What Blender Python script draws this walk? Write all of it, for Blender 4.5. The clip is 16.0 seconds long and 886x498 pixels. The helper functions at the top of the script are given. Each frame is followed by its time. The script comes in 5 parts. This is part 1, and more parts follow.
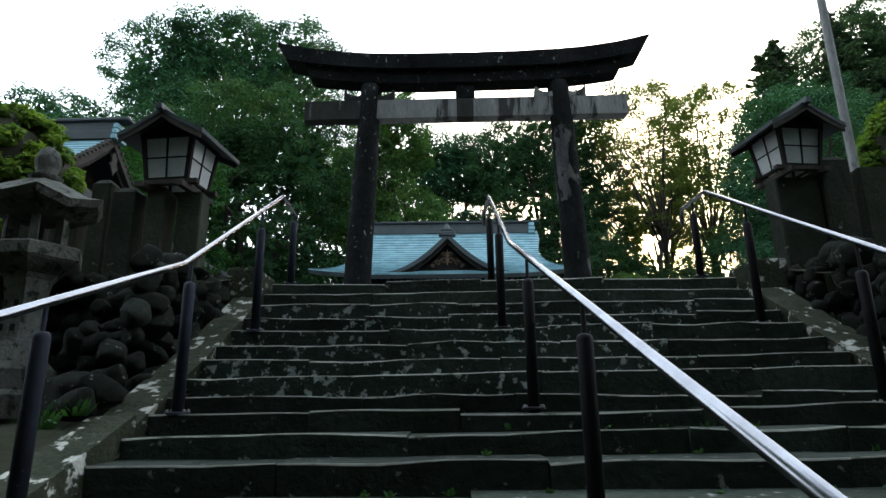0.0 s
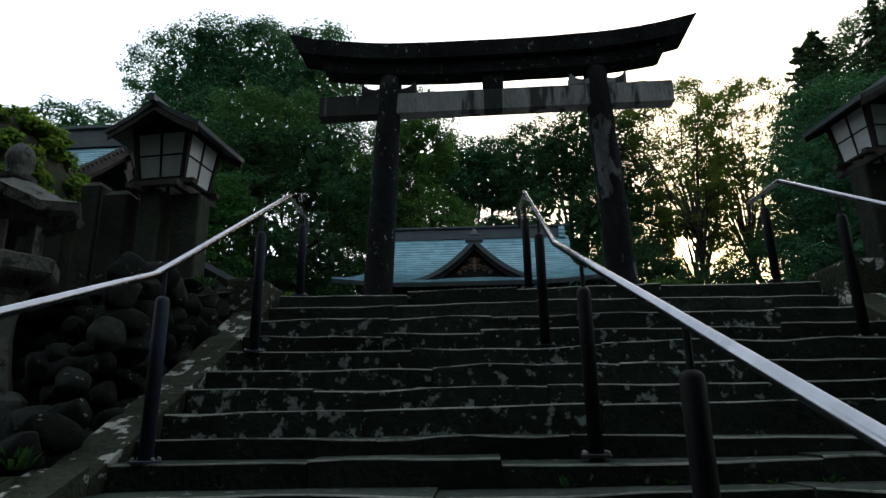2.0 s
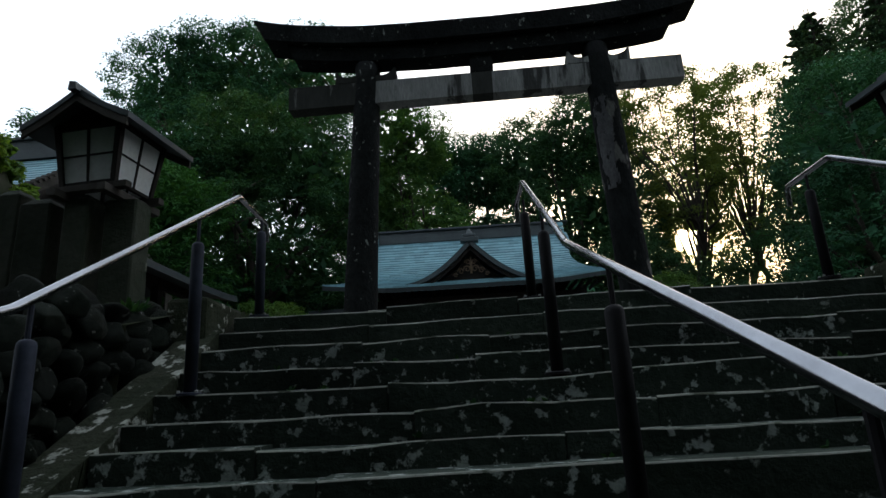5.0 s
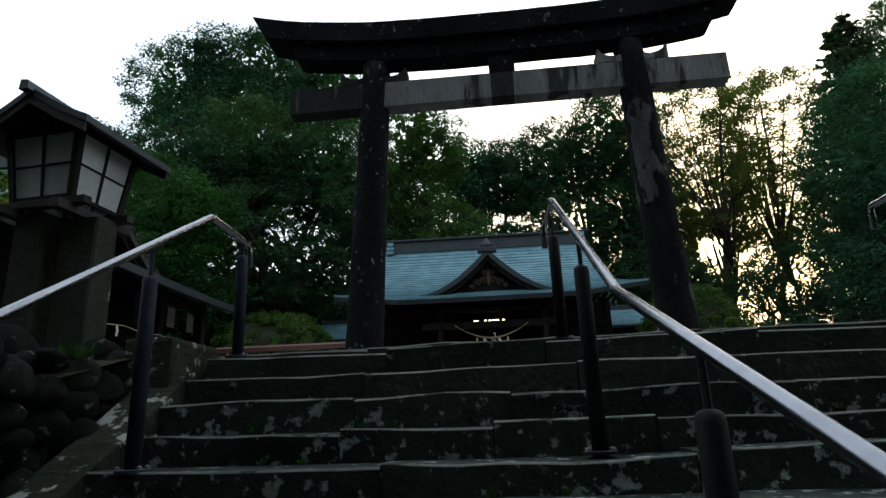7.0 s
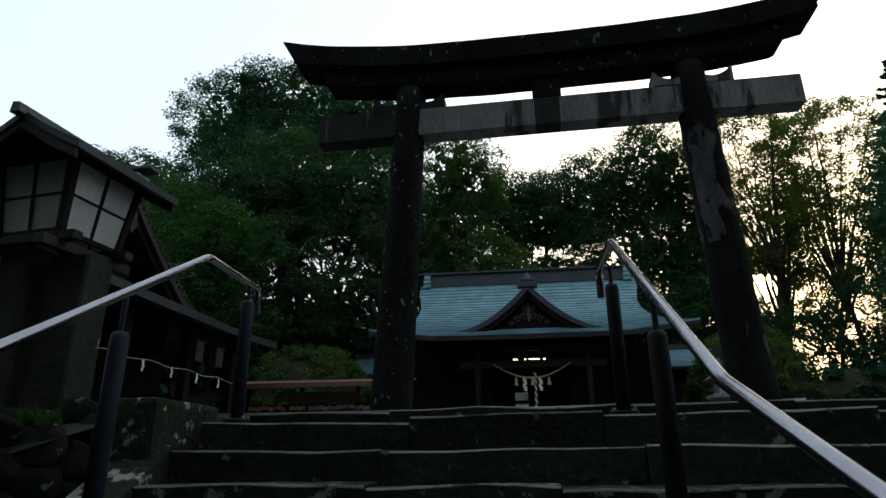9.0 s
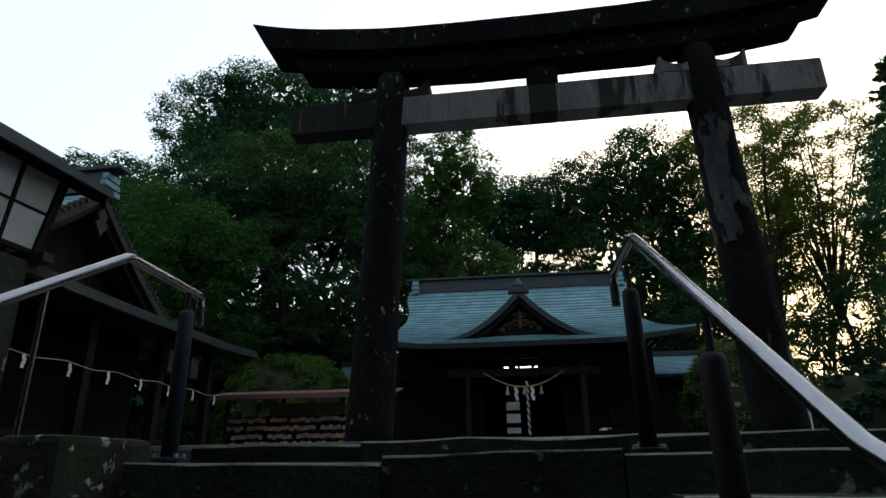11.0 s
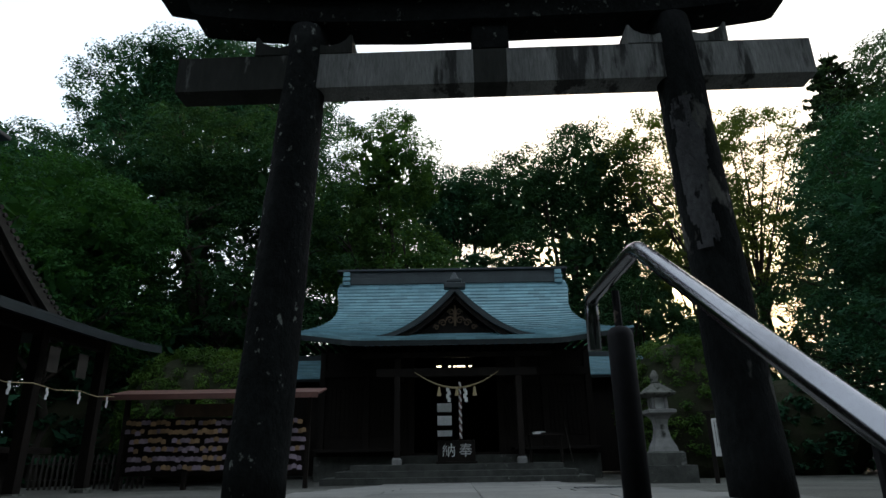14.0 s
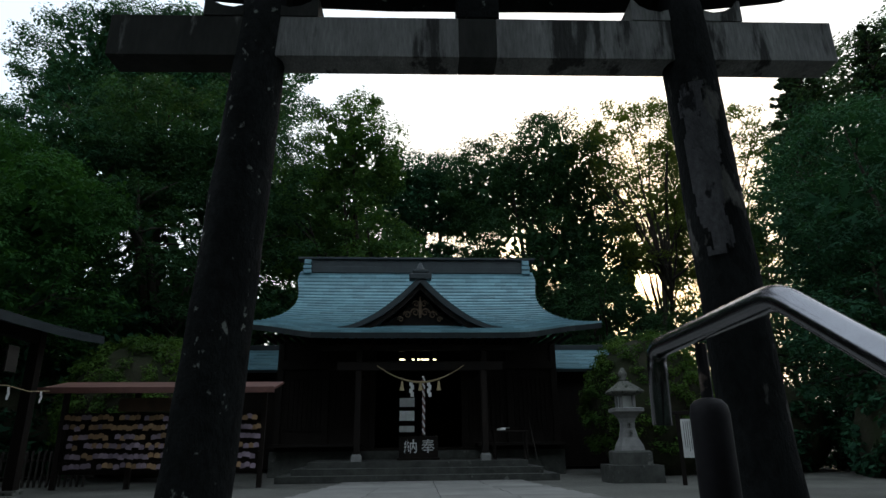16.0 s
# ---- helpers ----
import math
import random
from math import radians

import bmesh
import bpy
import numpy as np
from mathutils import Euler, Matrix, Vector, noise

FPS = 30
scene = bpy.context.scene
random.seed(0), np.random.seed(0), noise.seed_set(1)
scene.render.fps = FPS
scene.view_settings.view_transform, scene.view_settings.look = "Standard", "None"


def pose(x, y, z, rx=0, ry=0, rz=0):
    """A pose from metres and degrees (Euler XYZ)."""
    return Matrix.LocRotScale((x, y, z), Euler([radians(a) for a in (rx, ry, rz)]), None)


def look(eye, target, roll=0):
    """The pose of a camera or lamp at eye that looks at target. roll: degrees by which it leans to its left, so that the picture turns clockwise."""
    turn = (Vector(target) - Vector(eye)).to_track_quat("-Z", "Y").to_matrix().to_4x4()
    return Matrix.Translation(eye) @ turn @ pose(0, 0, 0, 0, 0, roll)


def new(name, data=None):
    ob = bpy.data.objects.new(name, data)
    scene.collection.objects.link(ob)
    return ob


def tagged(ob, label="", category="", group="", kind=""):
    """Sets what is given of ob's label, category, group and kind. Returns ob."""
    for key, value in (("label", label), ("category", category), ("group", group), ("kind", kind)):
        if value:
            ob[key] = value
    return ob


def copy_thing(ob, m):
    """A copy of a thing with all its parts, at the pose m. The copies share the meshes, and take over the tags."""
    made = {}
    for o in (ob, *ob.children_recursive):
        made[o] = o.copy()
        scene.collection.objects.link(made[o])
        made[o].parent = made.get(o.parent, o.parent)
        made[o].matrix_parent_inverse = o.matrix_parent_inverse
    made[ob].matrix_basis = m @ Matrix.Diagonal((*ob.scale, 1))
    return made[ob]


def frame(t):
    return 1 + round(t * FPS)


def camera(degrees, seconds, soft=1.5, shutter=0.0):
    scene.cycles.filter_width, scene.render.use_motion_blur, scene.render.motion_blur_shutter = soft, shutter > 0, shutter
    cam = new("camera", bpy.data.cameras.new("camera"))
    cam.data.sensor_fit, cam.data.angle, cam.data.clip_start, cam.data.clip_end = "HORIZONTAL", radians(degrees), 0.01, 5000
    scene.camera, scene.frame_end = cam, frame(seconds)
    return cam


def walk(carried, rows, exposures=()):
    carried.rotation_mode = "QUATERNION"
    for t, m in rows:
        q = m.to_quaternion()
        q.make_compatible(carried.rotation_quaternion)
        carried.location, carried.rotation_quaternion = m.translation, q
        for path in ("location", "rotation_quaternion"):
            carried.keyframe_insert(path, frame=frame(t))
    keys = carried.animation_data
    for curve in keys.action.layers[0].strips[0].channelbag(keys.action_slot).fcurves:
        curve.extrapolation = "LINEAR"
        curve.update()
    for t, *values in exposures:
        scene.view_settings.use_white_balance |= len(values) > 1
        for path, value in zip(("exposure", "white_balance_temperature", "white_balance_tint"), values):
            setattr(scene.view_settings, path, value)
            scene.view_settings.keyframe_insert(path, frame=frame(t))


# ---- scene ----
cam = camera(72.0, 16.0)
PATH = [
    (0, (0.238, 1.232, 1.585), (0.202, 3.164, 2.101), -0.8),
    (0.5, (0.251, 1.402, 1.586), (0.177, 3.339, 2.080), -0.8),
    (1, (0.209, 1.589, 1.595), (0.113, 3.521, 2.104), -0.6),
    (1.5, (0.202, 1.847, 1.718), (0.163, 3.775, 2.250), -1.1),
    (2, (0.193, 2.019, 1.774), (0.072, 3.942, 2.313), -1.0),
    (2.5, (0.247, 2.201, 1.855), (0.084, 4.112, 2.423), -1.6),
    (3, (0.233, 2.360, 1.863), (0.068, 4.269, 2.438), -2.1),
    (3.5, (0.201, 2.540, 1.972), (0.140, 4.469, 2.496), -2.5),
    (4, (0.240, 2.624, 1.974), (0.152, 4.553, 2.497), -3.6),
    (6.5, (0.222, 3.408, 2.302), (0.071, 5.317, 2.878), -2.3),
    (7, (0.234, 3.566, 2.393), (0.067, 5.478, 2.954), -2.4),
    (7.5, (0.174, 3.764, 2.407), (-0.044, 5.663, 2.998), -1.6),
    (8, (0.174, 3.852, 2.519), (0.003, 5.764, 3.081), -1.3),
    (8.5, (0.181, 4.025, 2.567), (-0.077, 5.907, 3.193), -0.6),
    (9, (0.206, 4.121, 2.652), (-0.082, 5.986, 3.313), -0.5),
    (11.5, (0.142, 4.912, 2.930), (-0.079, 6.780, 3.609), -1.4),
    (12, (0.137, 5.110, 3.047), (0.061, 7.016, 3.648), -2.1),
    (12.5, (0.191, 5.254, 3.053), (0.049, 7.145, 3.690), -1.7),
    (13, (0.229, 5.355, 3.133), (0.051, 7.230, 3.803), -1.5),
    (13.5, (0.181, 5.540, 3.150), (-0.019, 7.411, 3.828), 0.4),
    (14, (0.175, 5.680, 3.218), (0.120, 7.573, 3.862), -0.9),
    (14.5, (0.189, 5.806, 3.210), (0.159, 7.707, 3.830), -0.4),
    (15, (0.169, 5.985, 3.350), (0.134, 7.878, 3.995), -0.8),
    (15.5, (0.115, 6.104, 3.382), (0.046, 7.989, 4.047), -0.9),
    (16, (0.076, 6.214, 3.483), (0.141, 8.120, 4.084), -0.6),
]
EXPOSURES = [(0, 1.45), (0.5, 1.1), (1, 0.95), (2, 0.5), (3.2, -0.22), (3.6, -0.2), (4.2, 0.1), (6.5, 0.42), (8, 0.36), (9, -0.04), (12, 0.08), (13.5, 0.15), (16, 0.03)]
walk(cam, [(t, look(eye, target, roll)) for t, eye, target, roll in PATH], EXPOSURES)

# ---- world, sun, exposure ----
SUN_DIR = Vector((0.323, 0.915, 0.2405)).normalized()
world = bpy.data.worlds.new("sky")
scene.world = world
world.use_nodes = True
wn = world.node_tree.nodes
wl = world.node_tree.links
sky = wn.new("ShaderNodeTexSky")
sky.sky_type = "NISHITA"
sky.sun_disc = False
sky.sun_elevation = math.asin(SUN_DIR.z)
sky.sun_rotation = math.atan2(SUN_DIR.x, SUN_DIR.y)
sky.air_density, sky.dust_density, sky.ozone_density = 1.6, 7.0, 1.0
haze = wn.new("ShaderNodeMix")  # thin bright evening haze over the whole sky
haze.data_type = "RGBA"
haze.inputs[0].default_value = 0.62
haze.inputs[7].default_value = (7.3, 8.5, 9.8, 1)
wl.new(sky.outputs[0], haze.inputs[6])
wl.new(haze.outputs[2], wn["Background"].inputs[0])
wn["Background"].inputs[1].default_value = 0.175
sun = new("sun", bpy.data.lights.new("sun", "SUN"))
sun.data.energy, sun.data.angle, sun.data.color = 4.5, radians(0.5), (1.0, 0.78, 0.52)
sun.matrix_world = look((0, 0, 0), -SUN_DIR)


# ---- materials ----
def mat(name, c1, c2, scale=6.0, rough=0.85, bump=0.3, metal=0.0, fine=9.0, c3=None, spot=(3.0, 0.6), stretch=(1, 1, 1), tint=0.15, island=False, grain=0.28):
    """A surface with two scales of noise, an optional third colour in patches, and relief."""
    m = bpy.data.materials.new(name)
    m.use_nodes = True
    n, l = m.node_tree.nodes, m.node_tree.links
    bsdf = n["Principled BSDF"]
    tc = n.new("ShaderNodeTexCoord")
    info = n.new("ShaderNodeObjectInfo")
    add = n.new("ShaderNodeVectorMath")
    add.operation = "MULTIPLY_ADD"
    comb = n.new("ShaderNodeCombineXYZ")
    for i in range(3):
        l.new(info.outputs["Random"], comb.inputs[i])
    add.inputs[1].default_value = (37, 53, 71)
    l.new(comb.outputs[0], add.inputs[0])
    l.new(tc.outputs["Object"], add.inputs[2])
    mp = n.new("ShaderNodeMapping")
    mp.inputs["Scale"].default_value = stretch
    l.new(add.outputs[0], mp.inputs[0])

    def noise_node(s, detail=6.0):
        t = n.new("ShaderNodeTexNoise")
        t.inputs["Scale"].default_value, t.inputs["Detail"].default_value, t.inputs["Roughness"].default_value = s, detail, 0.62
        l.new(mp.outputs[0], t.inputs["Vector"])
        return t

    big, small = noise_node(scale), noise_node(scale * fine)
    mix = n.new("ShaderNodeMix")
    mix.data_type = "RGBA"
    ramp = n.new("ShaderNodeMapRange")
    ramp.inputs[1].default_value, ramp.inputs[2].default_value = 0.3, 0.7
    l.new(big.outputs[0], ramp.inputs[0])
    l.new(ramp.outputs[0], mix.inputs[0])
    mix.inputs[6].default_value, mix.inputs[7].default_value = (*c1, 1), (*c2, 1)
    out = mix.outputs[2]
    if c3:
        sp = noise_node(spot[0], 8.0)
        r2 = n.new("ShaderNodeMapRange")
        r2.inputs[1].default_value, r2.inputs[2].default_value = spot[1], spot[1] + 0.05
        l.new(sp.outputs[0], r2.inputs[0])
        mx = n.new("ShaderNodeMix")
        mx.data_type = "RGBA"
        l.new(r2.outputs[0], mx.inputs[0])
        l.new(out, mx.inputs[6])
        mx.inputs[7].default_value = (*c3, 1)
        out = mx.outputs[2]
    # fine grain and a tint of its own for each piece
    val = n.new("ShaderNodeMapRange")
    val.inputs[3].default_value, val.inputs[4].default_value = 1 - grain, 1 + grain
    l.new(small.outputs[0], val.inputs[0])
    rnd = n.new("ShaderNodeMapRange")
    rnd.inputs[3].default_value, rnd.inputs[4].default_value = 1 - tint, 1 + tint
    if island:
        geo = n.new("ShaderNodeNewGeometry")
        l.new(geo.outputs["Random Per Island"], rnd.inputs[0])
    else:
        l.new(info.outputs["Random"], rnd.inputs[0])
    mul = n.new("ShaderNodeMath")
    mul.operation = "MULTIPLY"
    l.new(val.outputs[0], mul.inputs[0])
    l.new(rnd.outputs[0], mul.inputs[1])
    vm = n.new("ShaderNodeVectorMath")
    vm.operation = "SCALE"
    l.new(out, vm.inputs[0])
    l.new(mul.outputs[0], vm.inputs["Scale"])
    l.new(vm.outputs[0], bsdf.inputs["Base Color"])
    bsdf.inputs["Metallic"].default_value = metal
    bsdf.inputs["Specular IOR Level"].default_value = 0.5 if rough < 0.6 else 0.12
    rr = n.new("ShaderNodeMapRange")
    rr.inputs[3].default_value, rr.inputs[4].default_value = max(rough - 0.12, 0.05), min(rough + 0.12, 1)
    l.new(big.outputs[0], rr.inputs[0])
    l.new(rr.outputs[0], bsdf.inputs["Roughness"])
    if bump:
        b = n.new("ShaderNodeBump")
        b.inputs["Strength"].default_value, b.inputs["Distance"].default_value = bump, 0.02
        l.new(small.outputs[0], b.inputs["Height"])
        l.new(b.outputs[0], bsdf.inputs["Normal"])
    return m


def leaf_mat(name, c1, c2, through_light=0.45):
    """Leaves: each its own shade, letting some light through."""
    m = bpy.data.materials.new(name)
    m.use_nodes = True
    n, l = m.node_tree.nodes, m.node_tree.links
    bsdf = n["Principled BSDF"]
    geo = n.new("ShaderNodeNewGeometry")
    mix = n.new("ShaderNodeMix")
    mix.data_type = "RGBA"
    tc = n.new("ShaderNodeTexCoord")
    tex = n.new("ShaderNodeTexNoise")
    tex.inputs["Scale"].default_value, tex.inputs["Detail"].default_value = 0.8, 2.0
    l.new(tc.outputs["Object"], tex.inputs["Vector"])
    spread = n.new("ShaderNodeMapRange")
    spread.inputs[1].default_value, spread.inputs[2].default_value = 0.32, 0.68
    l.new(tex.outputs[0], spread.inputs[0])
    blend = n.new("ShaderNodeMix")
    blend.inputs[0].default_value = 0.4
    l.new(spread.outputs[0], blend.inputs[2])
    l.new(geo.outputs["Random Per Island"], blend.inputs[3])
    l.new(blend.outputs[0], mix.inputs[0])
    mix.inputs[6].default_value, mix.inputs[7].default_value = (*c1, 1), (*c2, 1)
    l.new(mix.outputs[2], bsdf.inputs["Base Color"])
    bsdf.inputs["Roughness"].default_value = 0.7
    bsdf.inputs["Specular IOR Level"].default_value = 0.08
    tr = n.new("ShaderNodeBsdfTranslucent")
    gain = n.new("ShaderNodeVectorMath")
    gain.operation = "MULTIPLY"
    gain.inputs[1].default_value = (1.9, 1.7, 0.7)
    l.new(mix.outputs[2], gain.inputs[0])
    l.new(gain.outputs[0], tr.inputs[0])
    ms = n.new("ShaderNodeMixShader")
    ms.inputs[0].default_value = through_light
    l.new(bsdf.outputs[0], ms.inputs[1])
    l.new(tr.outputs[0], ms.inputs[2])
    l.new(ms.outputs[0], n["Material Output"].inputs[0])
    return m


def glow_mat(name, colour, strength):
    m = bpy.data.materials.new(name)
    m.use_nodes = True
    b = m.node_tree.nodes["Principled BSDF"]
    b.inputs["Base Color"].default_value = (*colour, 1)
    b.inputs["Emission Color"].default_value = (*colour, 1)
    b.inputs["Emission Strength"].default_value = strength
    return m


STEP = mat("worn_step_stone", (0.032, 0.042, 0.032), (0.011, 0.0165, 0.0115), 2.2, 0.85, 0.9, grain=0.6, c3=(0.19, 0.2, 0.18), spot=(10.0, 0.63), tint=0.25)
# worn edge, painted paler so the skylit line of each tread is in it
STEP_EDGE = mat("worn_lit_step_edge", (0.24, 0.24, 0.21), (0.12, 0.126, 0.105), 5.0, 0.85, 0.5, c3=(0.05, 0.055, 0.04), spot=(5.0, 0.58), tint=0.3)
STEP_LICHEN = mat("lichen_step_stone", (0.031, 0.041, 0.032), (0.011, 0.016, 0.0115), 2.2, 0.85, 0.9, grain=0.6, c3=(0.27, 0.29, 0.27), spot=(11.0, 0.57), tint=0.25)
CURB = mat("lichen_curb_stone", (0.036, 0.038, 0.025), (0.014, 0.019, 0.009), 3.0, 0.9, 0.9, c3=(0.34, 0.34, 0.3), spot=(7, 0.56), grain=0.6)
ROCK = mat("mossy_boulder", (0.015, 0.018, 0.0135), (0.006, 0.009, 0.006), 2.5, 0.9, 1.0, grain=0.6, c3=(0.2, 0.21, 0.19), spot=(2.2, 0.63), tint=0.45)
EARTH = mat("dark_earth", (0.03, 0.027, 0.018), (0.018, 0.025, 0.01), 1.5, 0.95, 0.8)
GRAVEL = mat("gravel", (0.12, 0.118, 0.105), (0.075, 0.075, 0.066), 0.6, 0.9, 1.0, fine=120)
PAVING = mat("paving_stone", (0.21, 0.205, 0.19), (0.14, 0.14, 0.13), 1.2, 0.8, 0.3, fine=40, tint=0.12)
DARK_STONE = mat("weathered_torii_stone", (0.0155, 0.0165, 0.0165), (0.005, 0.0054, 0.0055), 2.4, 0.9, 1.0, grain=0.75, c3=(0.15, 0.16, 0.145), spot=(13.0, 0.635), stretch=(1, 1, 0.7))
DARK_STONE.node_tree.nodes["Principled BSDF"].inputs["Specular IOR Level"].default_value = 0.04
FLAKED = mat("flaked_bare_stone", (0.085, 0.085, 0.087), (0.035, 0.035, 0.037), 4.0, 0.9, 0.9, c3=(0.012, 0.012, 0.013), spot=(7.0, 0.54), stretch=(1, 1, 0.5), grain=0.6)
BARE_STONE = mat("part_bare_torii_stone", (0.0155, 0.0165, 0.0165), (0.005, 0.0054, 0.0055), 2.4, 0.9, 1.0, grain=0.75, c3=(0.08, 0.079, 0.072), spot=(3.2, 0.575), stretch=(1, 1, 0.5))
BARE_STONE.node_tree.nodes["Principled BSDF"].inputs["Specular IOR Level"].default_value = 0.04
GREY_STONE = mat("grey_granite", (0.25, 0.25, 0.24), (0.13, 0.13, 0.126), 3.5, 0.9, 0.7, c3=(0.045, 0.045, 0.043), spot=(2.0, 0.56), stretch=(1.8, 1, 0.3), grain=0.55)
STAINED = mat("blackened_granite", (0.036, 0.036, 0.033), (0.016, 0.017, 0.015), 2.0, 0.9, 0.5, c3=(0.1, 0.1, 0.094), spot=(2.5, 0.62), stretch=(1.5, 1, 0.4))
LANTERN_STONE = mat("lantern_granite", (0.13, 0.13, 0.115), (0.06, 0.063, 0.053), 4.0, 0.9, 0.9, c3=(0.025, 0.03, 0.022), spot=(9, 0.55), grain=0.6)
MOSSY_STONE = mat("mossy_pillar_stone", (0.032, 0.035, 0.026), (0.013, 0.018, 0.010), 2.5, 0.9, 0.8, c3=(0.2, 0.2, 0.17), spot=(5, 0.66), tint=0.3)
PLINTH = mat("damp_plinth_stone", (0.075, 0.078, 0.07), (0.035, 0.037, 0.033), 3.0, 0.85, 0.6, c3=(0.12, 0.12, 0.11), spot=(4, 0.62))
PALE_STONE = mat("pale_granite", (0.21, 0.21, 0.2), (0.13, 0.13, 0.125), 4.0, 0.85, 0.4)
STEEL = mat("brushed_steel", (0.30, 0.30, 0.32), (0.22, 0.22, 0.235), 5.0, 0.2, 0.0, 1.0, c3=(0.2, 0.18, 0.17), spot=(4, 0.72), grain=0.06)
POST_PAINT = mat("dark_painted_post", (0.016, 0.0145, 0.016), (0.009, 0.008, 0.0095), 6.0, 0.62, 0.1, c3=(0.16, 0.12, 0.1), spot=(7, 0.68))
BLUE_POST = mat("bluish_painted_post", (0.032, 0.037, 0.055), (0.018, 0.019, 0.026), 6.0, 0.62, 0.1, c3=(0.14, 0.11, 0.1), spot=(7, 0.66))
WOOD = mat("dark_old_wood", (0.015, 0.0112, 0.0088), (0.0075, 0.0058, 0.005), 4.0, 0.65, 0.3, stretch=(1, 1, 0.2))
GREY_WOOD = mat("grey_old_wood", (0.055, 0.048, 0.042), (0.03, 0.027, 0.023), 5.0, 0.8, 0.3, stretch=(1, 0.25, 1))
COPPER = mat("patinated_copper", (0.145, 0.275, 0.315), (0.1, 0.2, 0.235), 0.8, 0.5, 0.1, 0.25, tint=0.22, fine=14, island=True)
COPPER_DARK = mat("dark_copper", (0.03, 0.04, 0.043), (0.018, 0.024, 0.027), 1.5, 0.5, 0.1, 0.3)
PAPER = mat("frosted_panel", (0.62, 0.63, 0.62), (0.46, 0.47, 0.46), 3.0, 0.4, 0.0)
PAPER.node_tree.nodes["Principled BSDF"].inputs["Transmission Weight"].default_value = 0.35
WHITE = mat("white_paper", (0.62, 0.62, 0.6), (0.5, 0.5, 0.48), 4.0, 0.7, 0.0)
STRAW = mat("straw_rope", (0.42, 0.34, 0.2), (0.3, 0.24, 0.14), 12.0, 0.9, 0.6)
RED_ROOF = mat("red_brown_metal", (0.13, 0.058, 0.045), (0.085, 0.038, 0.031), 2.0, 0.5, 0.1)
HEAD_BOARD = mat("faded_head_board", (0.13, 0.085, 0.055), (0.08, 0.055, 0.038), 4.0, 0.75, 0.2)
EMA = mat("ema_wood", (0.36, 0.23, 0.125), (0.25, 0.155, 0.085), 6.0, 0.7, 0.1, tint=0.3)
EMA_PINK = mat("ema_faded", (0.27, 0.21, 0.25), (0.18, 0.14, 0.175), 6.0, 0.7, 0.1, tint=0.3)
BARK = mat("bark", (0.045, 0.038, 0.03), (0.022, 0.019, 0.016), 3.0, 0.95, 1.0, stretch=(1, 1, 0.3))
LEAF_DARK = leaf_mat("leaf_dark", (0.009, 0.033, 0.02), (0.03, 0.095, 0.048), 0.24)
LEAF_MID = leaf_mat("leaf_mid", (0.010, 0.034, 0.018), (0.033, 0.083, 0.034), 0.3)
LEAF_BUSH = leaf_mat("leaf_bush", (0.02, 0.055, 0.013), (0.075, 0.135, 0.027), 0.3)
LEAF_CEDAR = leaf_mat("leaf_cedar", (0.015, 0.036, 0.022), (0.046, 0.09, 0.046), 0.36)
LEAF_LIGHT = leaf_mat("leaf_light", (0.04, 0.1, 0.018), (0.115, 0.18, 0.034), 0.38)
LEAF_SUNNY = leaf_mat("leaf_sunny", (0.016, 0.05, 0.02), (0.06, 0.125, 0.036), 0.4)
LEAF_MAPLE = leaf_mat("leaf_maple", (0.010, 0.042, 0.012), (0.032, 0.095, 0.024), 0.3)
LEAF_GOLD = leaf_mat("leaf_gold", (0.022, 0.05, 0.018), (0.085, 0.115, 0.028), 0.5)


# ---- mesh helpers ----
def part(name, bm, material, parent=None, label="", m=None, smooth=False):
    """Link a bmesh as one object, under a parent if given."""
    me = bpy.data.meshes.new(name)
    if smooth:
        for f in bm.faces:
            f.smooth = True
    bm.to_mesh(me)
    bm.free()
    me.materials.append(material)
    ob = new(name, me)
    if parent is not None:
        ob.parent = parent
    if m is not None:
        ob.matrix_basis = m
    if label:
        tagged(ob, label)
    return ob


def share(name, me, parent, m):
    ob = new(name, me)
    ob.parent = parent
    ob.matrix_basis = m
    return ob


def empty(name, m, label="", category="", group="", kind=""):
    ob = new(name)
    ob.empty_display_size = 0.2
    ob.matrix_basis = m
    return tagged(ob, label, category, group, kind)


def add_box(bm, x0, x1, y0, y1, z0, z1, bevel=0.0, m=None):
    r = bmesh.ops.create_cube(bm, size=1)
    vs = r["verts"]
    for v in vs:
        v.co = Vector(((x0 + x1) / 2 + v.co.x * (x1 - x0), (y0 + y1) / 2 + v.co.y * (y1 - y0), (z0 + z1) / 2 + v.co.z * (z1 - z0)))
    if m is not None:
        bmesh.ops.transform(bm, matrix=m, verts=vs)
    if bevel:
        es = list({e for v in vs for e in v.link_edges})
        bmesh.ops.bevel(bm, geom=es, offset=bevel, segments=2, affect="EDGES", profile=0.6)
    return bm


def box(x0, x1, y0, y1, z0, z1, bevel=0.0):
    return add_box(bmesh.new(), x0, x1, y0, y1, z0, z1, bevel)


def add_lathe(bm, profile, sides=24, centre=(0, 0), twist=0.0):
    """A turned body out of (radius, height) pairs, closed at both ends."""
    rings = []
    for r, z in profile:
        rings.append([bm.verts.new((centre[0] + r * math.cos(twist + 2 * math.pi * i / sides), centre[1] + r * math.sin(twist + 2 * math.pi * i / sides), z)) for i in range(sides)])
    for a, b in zip(rings, rings[1:]):
        for i in range(sides):
            bm.faces.new((a[i], a[(i + 1) % sides], b[(i + 1) % sides], b[i]))
    bm.faces.new(rings[0][::-1])
    bm.faces.new(rings[-1])
    return bm


def lathe(profile, sides=24, centre=(0, 0), twist=0.0):
    return add_lathe(bmesh.new(), profile, sides, centre, twist)


